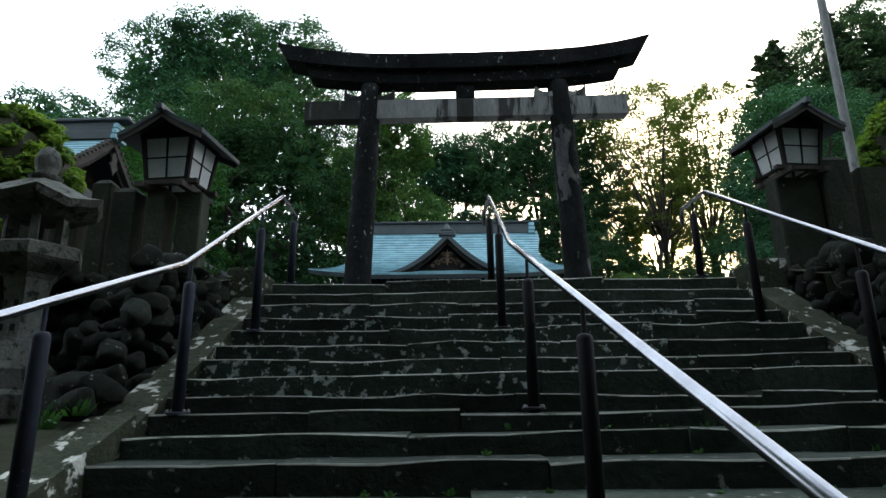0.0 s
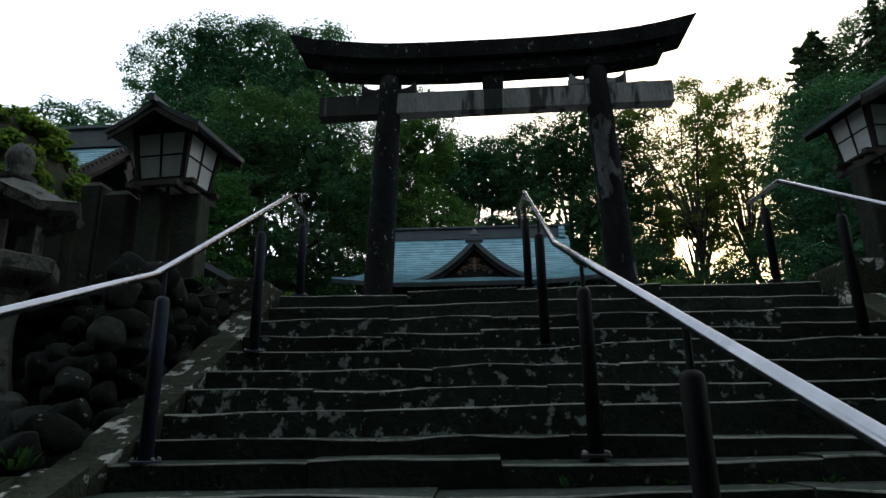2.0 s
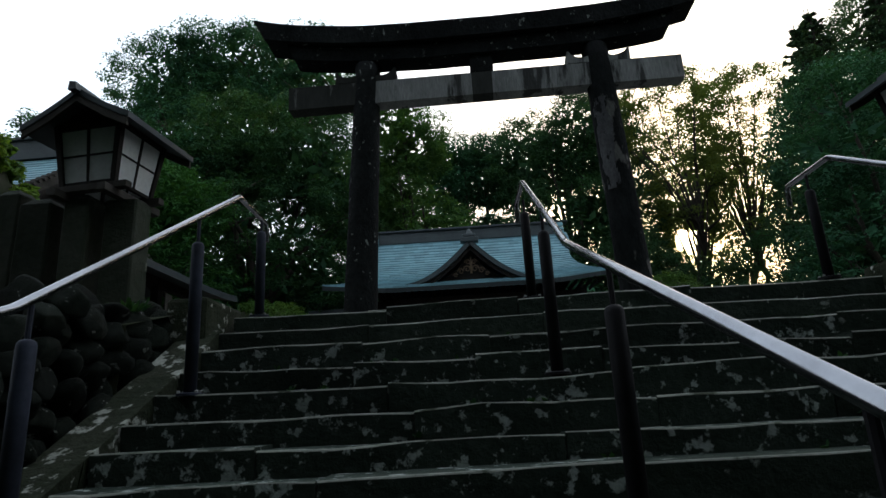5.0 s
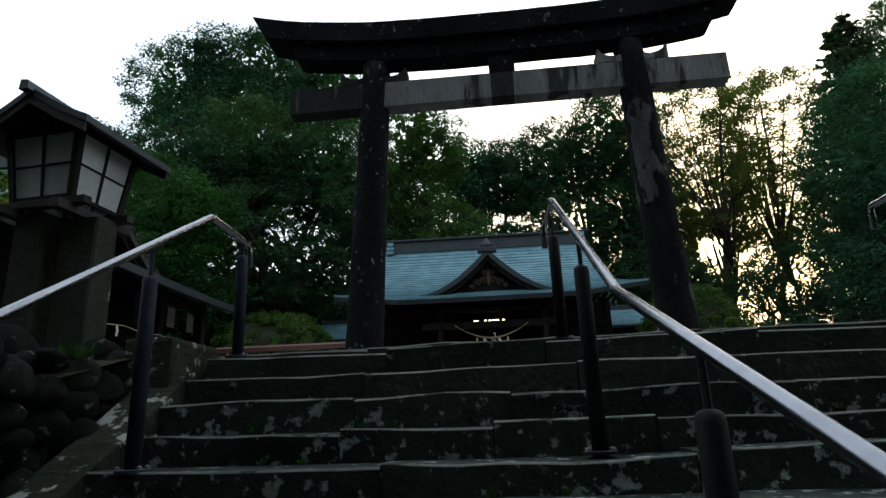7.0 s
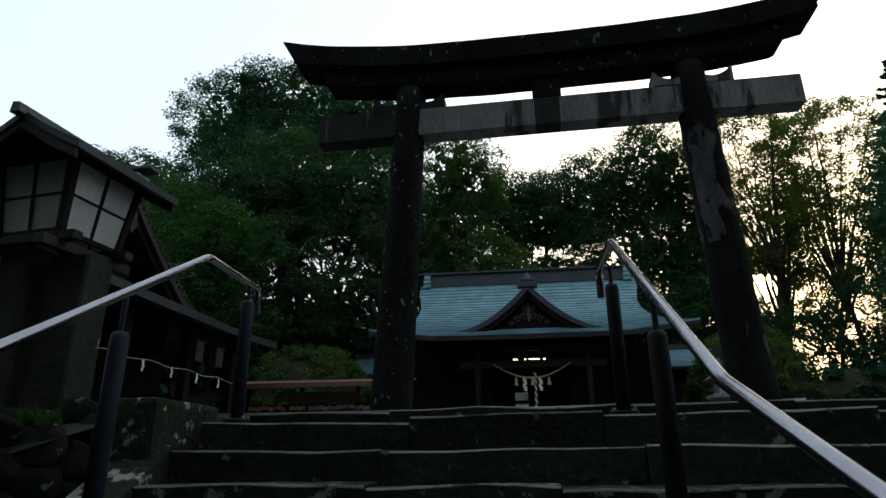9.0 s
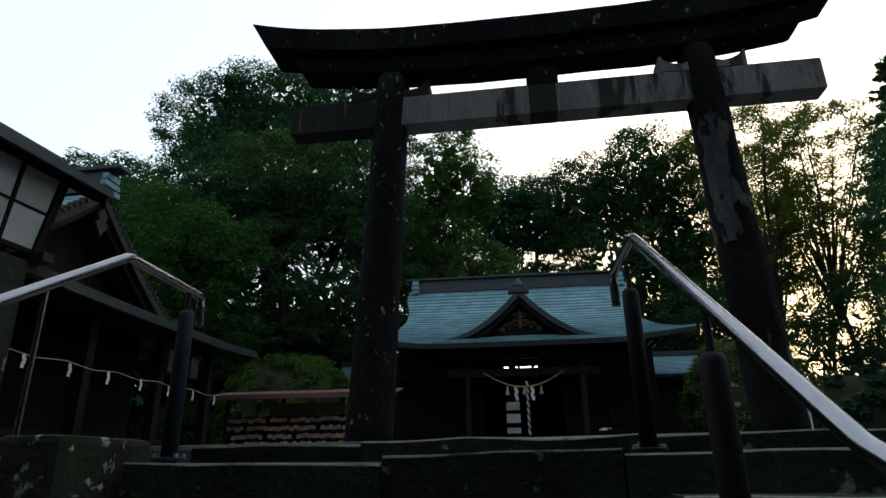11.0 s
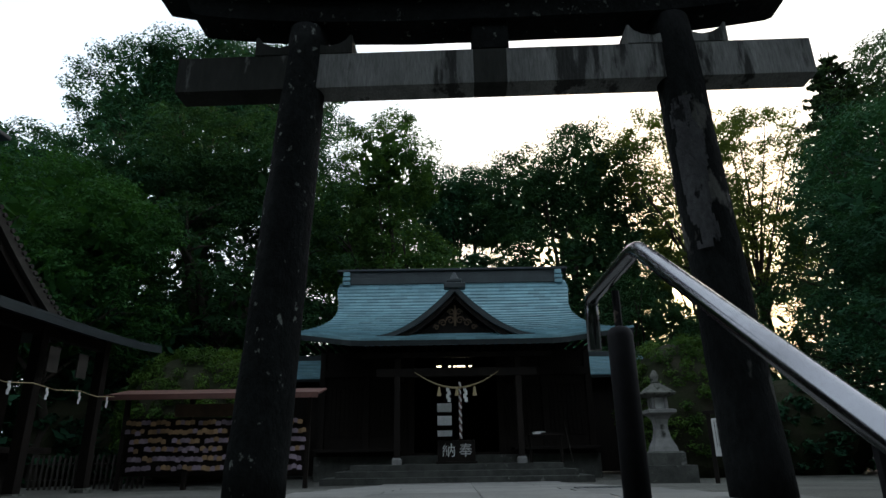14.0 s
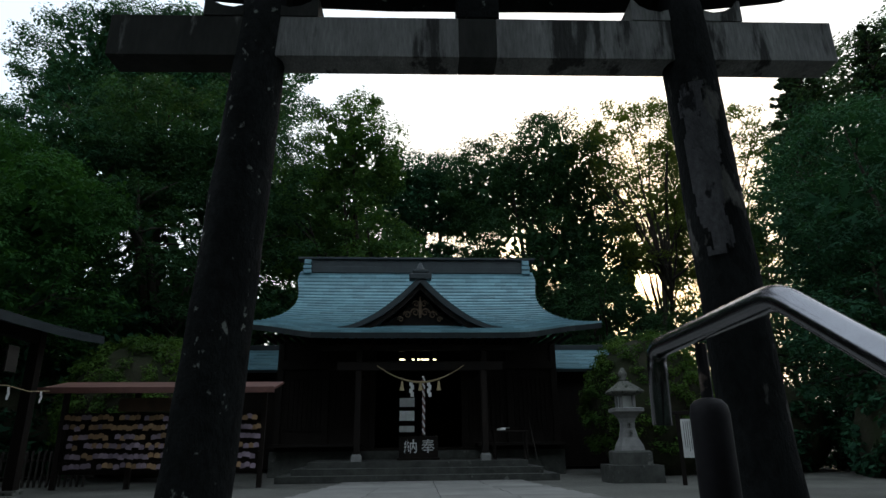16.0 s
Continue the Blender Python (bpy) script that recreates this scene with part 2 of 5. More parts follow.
def add_tube(bm, pts, radii, sides=10):
    """A round bar along points; radii one for each point."""
    pts = [Vector(p) for p in pts]
    rings = []
    up = Vector((0.31, 0.17, 0.93)).normalized()
    for i, p in enumerate(pts):
        d = (pts[min(i + 1, len(pts) - 1)] - pts[max(i - 1, 0)]).normalized()
        a = d.cross(up)
        if a.length < 0.05:
            a = d.cross(Vector((1, 0, 0)))
        a.normalize()
        b = d.cross(a)
        rings.append([bm.verts.new(p + radii[i] * (math.cos(2 * math.pi * k / sides) * a + math.sin(2 * math.pi * k / sides) * b)) for k in range(sides)])
    for r, s in zip(rings, rings[1:]):
        for k in range(sides):
            bm.faces.new((r[k], s[k], s[(k + 1) % sides], r[(k + 1) % sides]))
    bm.faces.new(rings[0])
    bm.faces.new(rings[-1][::-1])
    return bm


def round_path(pts, r=0.05, n=5):
    """The points with rounded corners."""
    pts = [Vector(p) for p in pts]
    out = [pts[0]]
    for a, b, c in zip(pts, pts[1:], pts[2:]):
        k = min(r, (a - b).length * 0.45, (c - b).length * 0.45)
        p, q = b + (a - b).normalized() * k, b + (c - b).normalized() * k
        for i in range(n + 1):
            t = i / n
            out.append(p * (1 - t) ** 2 + b * 2 * t * (1 - t) + q * t * t)
    return out + [pts[-1]]


def add_prism(bm, outline, axis, a, b):
    """A flat outline of (u, v) pairs pushed from a to b along axis: x: (y, z); y: (x, z); z: (x, y)."""
    def at(u, v, w):
        return {"x": (w, u, v), "y": (u, w, v), "z": (u, v, w)}[axis]
    lo = [bm.verts.new(at(u, v, a)) for u, v in outline]
    hi = [bm.verts.new(at(u, v, b)) for u, v in outline]
    n = len(outline)
    for i in range(n):
        bm.faces.new((lo[i], lo[(i + 1) % n], hi[(i + 1) % n], hi[i]))
    bm.faces.new(lo[::-1])
    bm.faces.new(hi)
    bmesh.ops.recalc_face_normals(bm, faces=bm.faces[:])
    return bm


def prism(outline, axis, a, b):
    return add_prism(bmesh.new(), outline, axis, a, b)


def rock(size, seed, sub=3):
    """A boulder: a lumpy ball cut by flat faces."""
    rng = random.Random(seed * 17 + 3)
    bm = bmesh.new()
    bmesh.ops.create_icosphere(bm, subdivisions=sub, radius=1)
    off = Vector((seed * 3.7, seed * 1.3, seed * 2.1))
    cuts = [(Vector((rng.gauss(0, 1), rng.gauss(0, 1), rng.gauss(0, 1))).normalized(), rng.uniform(0.55, 0.85)) for _ in range(9)]
    for v in bm.verts:
        p = v.co * (1 + noise.noise(v.co * 0.9 + off) * 0.3)
        for n0, d in cuts:
            k = p.dot(n0) - d
            if k > 0:
                p -= n0 * k * 0.85
        p *= 1 + noise.noise(v.co * 3.2 + off) * 0.06 + noise.noise(v.co * 8 + off) * 0.02
        v.co = Vector((p.x * size[0], p.y * size[1], p.z * size[2]))
    return bm


# ---- ground, stairs ----
PLAT = 2.955
FAR = 2.62
LEFT, RIGHT = -1.62, 3.07


def ground_level(x, y):
    """Height of the ground: the foot of the stairs, the banks beside them, the precinct."""
    if y > 7.86:
        return PLAT - (PLAT - FAR) * min(max((y - 9) / 11, 0), 1) - 0.02
    return max(1.13 - 0.385 * (3.78 - y), -0.75) - 0.45


bm = bmesh.new()
xs = [-900, -300, -120, -60, -30, -16, -9, -5, -3.3, -2.0, 3.5, 5, 7, 11, 17, 30, 60, 120, 300, 900]
ys = [-400, -120, -40, -15, -6, -3, -1, 0, 1, 2, 3, 4, 5, 6, 7, 7.83, 7.89, 9, 12, 16, 20, 24, 30, 45, 80, 200, 900]
grid = [[bm.verts.new((x, y, ground_level(x, y))) for x in xs] for y in ys]
for r, s in zip(grid, grid[1:]):
    for i in range(len(xs) - 1):
        bm.faces.new((r[i], r[i + 1], s[i + 1], s[i]))
tagged(part("ground", bm, GRAVEL), "grey gravel precinct ground among tall trees", "ground", kind="structure")

NOSINGS = [(7.86, 2.955), (7.30, 2.877), (7.06, 2.725), (6.80, 2.563), (6.535, 2.407), (6.25, 2.258), (5.96, 2.11), (5.72, 1.968), (5.47, 1.84), (5.22, 1.686), (5.0, 1.595), (4.72, 1.478), (4.40, 1.352)]
while NOSINGS[-1][1] > -0.55:
    NOSINGS.append((NOSINGS[-1][0] - 0.375, NOSINGS[-1][1] - 0.148))


def step_block(length, depth, height, rnd):
    """One stone of a step: worn, wavy front edge; its top front edge is the origin."""
    bm = bmesh.new()
    n = max(4, int(length / 0.16))
    rows = []
    for i in range(n + 1):
        x = length * i / n
        w = noise.noise(Vector((x * 2.2 + rnd * 50, rnd * 9, 0.3))) * 0.026
        d = noise.noise(Vector((x * 1.7 + rnd * 31, 4.0, rnd))) * 0.016
        c = 0.007 + 0.007 * abs(noise.noise(Vector((x * 5, rnd * 7, 1))))
        rows.append([bm.verts.new(p) for p in ((x, d + 0.012, -height), (x, d, -c + w), (x, d + c * 0.35, -c * 0.3 + w), (x, d + c, w * 0.8), (x, depth, 0.0), (x, depth, -height))])
    for a, b in zip(rows, rows[1:]):
        for k in range(5):
            f = bm.faces.new((a[k], b[k], b[k + 1], a[k + 1]))
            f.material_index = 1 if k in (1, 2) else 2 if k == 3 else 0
    bm.faces.new(rows[0])
    bm.faces.new(rows[-1][::-1])
    bmesh.ops.recalc_face_normals(bm, faces=bm.faces[:])
    return bm


def build_stairs():
    top = empty("stairs", pose(0, 0, 0), "broad flight of worn, lichen-stained stone steps", "stairs", kind="structure")
    rng = random.Random(4)
    for i, (y, z) in enumerate(NOSINGS):
        below = NOSINGS[i + 1][1] if i + 1 < len(NOSINGS) else z - 0.2
        back = NOSINGS[i - 1][0] + 0.1 if i else y + 0.035
        x = LEFT
        while x < RIGHT - 0.01:
            length = rng.uniform(0.7, 1.6)
            if RIGHT - x - length < 0.5:
                length = RIGHT - x
            bm = step_block(length - 0.006, back - y, z - below + 0.06, rng.random())
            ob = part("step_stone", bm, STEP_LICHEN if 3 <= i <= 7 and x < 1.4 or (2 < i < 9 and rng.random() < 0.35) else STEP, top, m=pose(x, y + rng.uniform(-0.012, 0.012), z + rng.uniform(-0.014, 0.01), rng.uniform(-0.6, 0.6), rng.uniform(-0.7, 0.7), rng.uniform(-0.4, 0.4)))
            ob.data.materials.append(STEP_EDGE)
            ob.data.materials.append(PAVING if i == 0 else ob.data.materials[0])
            x += length
    return top


build_stairs()


def slope_z(y):
    """Height of the line of nosings at y."""
    for (y1, z1), (y0, z0) in zip(NOSINGS, NOSINGS[1:]):
        if y0 <= y <= y1:
            return z0 + (z1 - z0) * (y - y0) / (y1 - y0)
    return PLAT if y > NOSINGS[0][0] else NOSINGS[-1][1]


def build_curb(x0, x1, name):
    top = empty(name, pose(0, 0, 0), "sloping lichen-covered kerb stones beside the steps", "kerb", kind="structure")
    rng = random.Random(int(x0 * 10))
    cuts = [-1.0, 0.3, 1.6, 2.8, 4.0, 4.86, 5.7, 6.5, 7.1]
    for a, b in zip(cuts, cuts[1:]):
        za, zb = slope_z(a) + 0.055, slope_z(b) + 0.055
        lift = 0.0 if a < 4.8 else -0.06
        bm = prism([(a + 0.004, za + lift), (b - 0.004, zb + lift), (b - 0.004, zb - 0.5), (a + 0.004, za - 0.5)], "x", x0, x1)
        bmesh.ops.subdivide_edges(bm, edges=bm.edges[:], cuts=3, use_grid_fill=True)
        for v in bm.verts:
            k = noise.noise(v.co * 4.0) * 0.02 + noise.noise(v.co * 11) * 0.006
            v.co += Vector((k, k * 0.4, k))
        part("kerb_stone", bm, CURB, top)
    return top


build_curb(LEFT - 0.27, LEFT - 0.008, "kerb_left")
build_curb(RIGHT + 0.008, RIGHT + 0.3, "kerb_right")


# ---- hand rails ----
def build_rail(name, x_of, pts, posts, label, paint):
    top = empty(name, pose(0, 0, 0), label, "handrail", "handrails on the stairs")
    line_end = pts[-1][1]
    path = round_path(pts, 0.03, 4)
    part("rail_bar", add_tube(bmesh.new(), path, [0.0205] * len(path), 16), STEEL, top, "worn brushed steel bar", smooth=True)
    for y, z0, z1 in posts:
        x = x_of(y) + (0.04 if line_end - y < 0.3 and 0 < x_of(y) < 1 else 0)
        prof = [(0.036, z0 - 0.03), (0.036, z1 - 0.03), (0.033, z1 - 0.014), (0.024, z1 - 0.004), (0.010, z1)]
        post = part("post", lathe(prof, 16, (x, y)), paint, top, smooth=True)
        zr = min((abs((a.y + b.y) / 2 - y), (a.z + (b.z - a.z) * ((y - a.y) / (b.y - a.y) if abs(b.y - a.y) > 1e-4 else 0))) for a, b in zip(path, path[1:]) if min(a.y, b.y) <= y <= max(a.y, b.y) or abs((a.y + b.y) / 2 - y) < 0.02)[1] if path[0].y <= y <= path[-1].y else z1 + 0.1
        part("stem", add_tube(bmesh.new(), [(x, y, z1 - 0.02), (x, y, max(zr - 0.01, z1))], [0.011, 0.011], 8), paint, post, "thin dark stem")
        for dx, dy in ((0.052, 0.03), (-0.052, 0.03), (0.052, -0.03), (-0.052, -0.03)):
            part("bolt", lathe([(0.011, z0 + 0.008), (0.011, z0 + 0.02), (0.006, z0 + 0.026)], 8, (x + dx, y + dy)), PALE_STONE, post)
        part("base_plate", lathe([(0.075, z0 - 0.005), (0.075, z0 + 0.008), (0.06, z0 + 0.012)], 16, (x, y)), paint, post)
    return top


def on(line, y):
    for a, b in zip(line, line[1:]):
        if a[1] <= y <= b[1]:
            t = (y - a[1]) / (b[1] - a[1])
            return tuple(a[k] + (b[k] - a[k]) * t for k in range(3))
    return line[-1] if y > line[-1][1] else line[0]


def tread_z(y):
    """Height of the tread or paving under y."""
    return next((z for y0, z in NOSINGS if y0 <= y), NOSINGS[-1][1])


RAIL_L = [(-1.46, -0.3, 0.54), (-1.475, 4.966, 2.516), (-1.43, 6.865, 3.655), (-1.462, 7.50, 3.66), (-1.462, 7.51, 3.51)]
RAIL_M = [(1.05, -0.6, 0.21), (0.668, 5.79, 2.844), (0.597, 7.075, 3.683), (0.57, 7.50, 3.665), (0.57, 7.51, 3.51)]
RAIL_R = [(2.86, -0.3, 0.54), (2.835, 4.82, 2.47), (2.778, 7.10, 3.70), (2.735, 7.64, 3.685), (2.735, 7.65, 3.53)]
for rail_name, line, posts, paint in (
    ("handrail", RAIL_L, [(7.38, 3.56), (6.31, 3.16), (5.06, 2.42), (3.72, 1.93), (2.3, 1.35), (0.9, 0.8)], BLUE_POST),
    ("handrail", RAIL_M, [(7.39, 3.557), (6.40, 3.10), (5.10, 2.41), (3.84, 1.90), (2.4, 1.37), (0.9, 0.8)], POST_PAINT),
    ("handrail", RAIL_R, [(7.38, 3.56), (6.37, 3.15), (5.08, 2.42), (3.72, 1.93), (2.3, 1.35)], POST_PAINT),
):
    posts = [(y, tread_z(y), z1) for y, z1 in posts]
    build_rail(rail_name, lambda y, ln=line: on(ln, y)[0], line, posts, "steel handrail on dark round-capped posts beside stone steps", paint)


# ---- torii ----
def build_torii():
    top = empty("torii_gate", pose(0, 0, 0), "tall weathered dark torii gate with pale stone tie beam", "gate")
    yc, xc = 9.86, 0.455
    for x0, x1 in ((-1.195, -1.02), (2.04, 1.915)):
        bm = bmesh.new()
        n = 14
        pts = [Vector((x0 + (x1 - x0) * i / n, yc, PLAT - 0.05 + (6.59 - PLAT) * i / n)) for i in range(n + 1)]
        add_tube(bm, pts, [0.2 - 0.035 * i / n for i in range(n + 1)], 28)
        for v in bm.verts:
            v.co += Vector((noise.noise(v.co * 3) * 0.012, noise.noise(v.co * 3 + Vector((9, 0, 0))) * 0.012, 0))
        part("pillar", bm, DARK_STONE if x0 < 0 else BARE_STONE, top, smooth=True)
    bm = bmesh.new()
    grid = {}
    for i in range(17):
        for j in range(41):
            a, z = radians(-62 + 66 * i / 16), 4.55 + 1.2 * j / 40
            k = (z - PLAT + 0.05) / (6.59 - PLAT)
            r = 0.2 - 0.035 * k + 0.012 + 0.004 * noise.noise(Vector((a * 4, z * 5, 2)))
            grid[i, j] = bm.verts.new((2.04 - 0.125 * k + r * math.sin(a), yc - r * math.cos(a), z))
    for i in range(16):
        for j in range(40):
            edge = min(i, 15 - i) / 8 + min(39 - j, j * 0.6) / 20
            if edge + 0.9 * noise.noise(Vector((i * 0.25, j * 0.16, 5))) > 0.42:
                bm.faces.new((grid[i, j], grid[i + 1, j], grid[i + 1, j + 1], grid[i, j + 1]))
    bmesh.ops.delete(bm, geom=[v for v in bm.verts if not v.link_faces], context="VERTS")
    part("flaked_patch", bm, FLAKED, top, "pale stone where the dark skin has flaked off", smooth=True)
    # tie beam in three lengths
    for a, b, stained in ((-2.04, -1.14, True), (-1.0, 0.32, False), (0.32, 0.58, True), (0.58, 1.87, False), (1.98, 2.945, False)):
        bm = box(a, b, yc - 0.105, yc + 0.105, 5.96, 6.275, 0.006)
        part("tie_beam", bm, STAINED if stained else GREY_STONE, top, "granite blackened by damp" if stained else "pale grey granite with dark stains")
    # wedges beside the pillars
    for px, s in ((-1.035, 1), (-1.035, -1), (1.93, 1), (1.93, -1)):
        o = [(0.12, 6.277), (0.39, 6.277), (0.39, 6.44), (0.372, 6.45), (0.335, 6.395), (0.27, 6.36), (0.19, 6.345), (0.12, 6.365)]
        part("wedge", prism([(px + s * u, v) for u, v in o], "y", yc - 0.11, yc + 0.11), STAINED if px < 0 else GREY_STONE, top)
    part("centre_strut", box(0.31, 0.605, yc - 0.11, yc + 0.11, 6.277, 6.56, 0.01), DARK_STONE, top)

    def curve_up(x):
        u = abs(x - xc) / 2.9
        return 0.25 * u ** 3.2

    def beam(x0, x1, lo, hi, half, slant, name):
        bm = bmesh.new()
        n = 36
        rings = []
        for i in range(n + 1):
            u = i / n
            x = x0 + (x1 - x0) * u
            e = curve_up(x)
            s = slant if i == n else (-slant if i == 0 else 0)
            rings.append([bm.verts.new(p) for p in ((x - s, yc - half, lo + e), (x, yc - half - 0.01, hi - 0.04 + e), (x, yc, hi + 0.02 + e), (x, yc + half + 0.01, hi - 0.04 + e), (x - s, yc + half, lo + e))])
        for r, q in zip(rings, rings[1:]):
            for k in range(5):
                bm.faces.new((r[k], q[k], q[(k + 1) % 5], r[(k + 1) % 5]))
        bm.faces.new(rings[0])
        bm.faces.new(rings[-1][::-1])
        bmesh.ops.recalc_face_normals(bm, faces=bm.faces[:])
        for v in bm.verts:
            v.co.z += noise.noise(v.co * 2.5) * 0.008
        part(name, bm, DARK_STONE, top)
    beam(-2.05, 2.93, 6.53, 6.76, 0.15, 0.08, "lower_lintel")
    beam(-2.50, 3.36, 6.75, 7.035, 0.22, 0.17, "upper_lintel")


build_torii()


# ---- banks and boulder walls beside the stairs ----
def build_bank(name, side):
    """Earth behind the boulder wall and the lower terrace. side: -1 or 1."""
    inner = LEFT - 0.3 if side < 0 else RIGHT + 0.34
    outer = -40.0 if side < 0 else 40.0
    bm = bmesh.new()
    n = 26
    prof = [(-4.0, -1.0), (2.5, 0.35), (3.6, 0.75), (4.6, 1.2), (5.3, 1.5), (6.3, 1.6), (6.42, 2.72), (7.0, 2.86), (7.55, 2.9), (7.9, 2.93)]
    rows = []
    for i in range(n + 1):
        x = inner + (outer - inner) * (i / n) ** 2.2
        rows.append([bm.verts.new((x, y, z + noise.noise(Vector((x * 0.9, y * 1.3, side))) * 0.06 * (y < 7.0))) for y, z in prof])
    for a, b in zip(rows, rows[1:]):
        for k in range(len(prof) - 1):
            bm.faces.new((a[k], b[k], b[k + 1], a[k + 1]))
    bmesh.ops.recalc_face_normals(bm, faces=bm.faces[:])
    tagged(part(name, bm, EARTH), "dark mossy earth bank beside the stone steps", "bank", kind="structure")
    wall = empty("boulder_wall_left" if side < 0 else "boulder_wall_right", pose(0, 0, 0), "retaining wall of rounded mossy boulders", "wall", kind="structure")
    rng = random.Random(11 if side < 0 else 12)
    kinds = [part("boulder", rock((1, 0.8, 0.85), s), ROCK, wall, m=pose(inner + side * (0.3 + s * 0.4), 6.4, 2.3) @ Matrix.Diagonal((0.13, 0.12, 0.12, 1)), smooth=True).data for s in range(6)]

    def put(x, y, z, r):
        m = pose(x, y, z, rng.uniform(-35, 35), rng.uniform(-35, 35), rng.uniform(0, 360)) @ Matrix.Diagonal((r * rng.uniform(0.9, 1.3), r * rng.uniform(0.8, 1.1), r * rng.uniform(0.8, 1.15), 1))
        share("boulder", rng.choice(kinds), wall, m)
    # the face towards the foot of the stairs
    z = 1.55
    while z < 2.78:
        x = inner + side * 0.2
        while abs(x - inner) < 3.2:
            r = rng.uniform(0.085, 0.155)
            put(x, 6.33 + rng.uniform(-0.03, 0.05) + (z - 1.6) * 0.06, z + rng.uniform(-0.03, 0.03), r)
            x += side * r * 1.55
        z += 0.17
    # the flank along the kerb
    y = 4.9
    while y < 7.15:
        zt = min(2.84, slope_z(y) + 0.22 + 0.75 * min(max(y - 5.1, 0), 0.9))
        z = slope_z(y) - 0.06
        while z < zt:
            r = rng.uniform(0.09, 0.16)
            put(inner + side * (rng.uniform(0.02, 0.1) + 0.12 * (z - slope_z(y))), y + rng.uniform(-0.04, 0.04), z, r)
            z += 0.17
        y += 0.19
    for k in range(34):
        y = rng.uniform(5.5, 6.3)
        put(inner + side * rng.uniform(0.25, 0.7), y, 1.75 + (y - 5.5) * 1.1 + rng.uniform(-0.1, 0.1), rng.uniform(0.1, 0.17))
    for k in range(7):
        put(inner + side * rng.uniform(0.1, 0.5), 6.0 + k * 0.18, 2.8 + rng.uniform(-0.03, 0.06), rng.uniform(0.13, 0.2))


build_bank("bank_left", -1)
build_bank("bank_right", 1)
for side, xa in ((-1, LEFT - 0.36), (1, RIGHT + 0.06)):
    bm = box(xa, xa + 0.3, 6.98, 7.60, 2.4, 2.975, 0.03)
    tagged(part("kerb_block", bm, CURB), "squared mossy stone block ending the kerb", "stone block")

# fern and weed tufts on the bank
def grass_tuft(n, length, spread, seed):
    rng = random.Random(seed)
    bm = bmesh.new()
    for _ in range(n):
        a = rng.uniform(0, 6.283)
        tilt = rng.uniform(0.2, 1.1)
        l = length * rng.uniform(0.5, 1)
        d = Vector((math.cos(a) * math.sin(tilt), math.sin(a) * math.sin(tilt), math.cos(tilt)))
        p = Vector((math.cos(a), math.sin(a), 0)) * rng.uniform(0, spread)
        w = Vector((-math.sin(a), math.cos(a), 0)) * 0.012
        q = p + d * l * 0.6
        e = p + d * l + Vector((0, 0, -l * 0.25 * tilt))
        v = [bm.verts.new(c) for c in (p - w, p + w, q + w, q - w, e)]
        bm.faces.new((v[0], v[1], v[2], v[3]))
        bm.faces.new((v[3], v[2], v[4]))
    return bm


for i, (x, y, z, l) in enumerate(((-2.15, 3.9, 0.95, 0.3), (-2.4, 3.5, 0.8, 0.3), (-1.95, 4.8, 1.62, 0.14), (-2.05, 4.7, 1.55, 0.2), (-2.7, 4.4, 1.2, 0.3), (3.6, 4.9, 1.6, 0.2), (-2.0, 6.6, 2.85, 0.12), (3.55, 5.8, 2.3, 0.2))):
    tagged(part("fern", grass_tuft(40, l, 0.09, i), LEAF_MID, m=pose(x, y, z - 0.03)), "small green fern growing on the mossy bank", "fern", "ferns on the bank")
rng = random.Random(77)
bm = bmesh.new()
for k in range(90):
    y0, z0 = rng.choice(NOSINGS[2:15])
    g = grass_tuft(5, 0.05, 0.02, 100 + k)
    g.transform(Matrix.Translation((rng.uniform(LEFT, RIGHT), y0 + rng.uniform(0.24, 0.3), z0)))
    me = bpy.data.meshes.new("t")
    g.to_mesh(me)
    g.free()
    bm.from_mesh(me)
    bpy.data.meshes.remove(me)
tagged(part("step_weeds", bm, LEAF_MID), "tiny weeds in the joints of the stone steps", "weeds", kind="stuff")


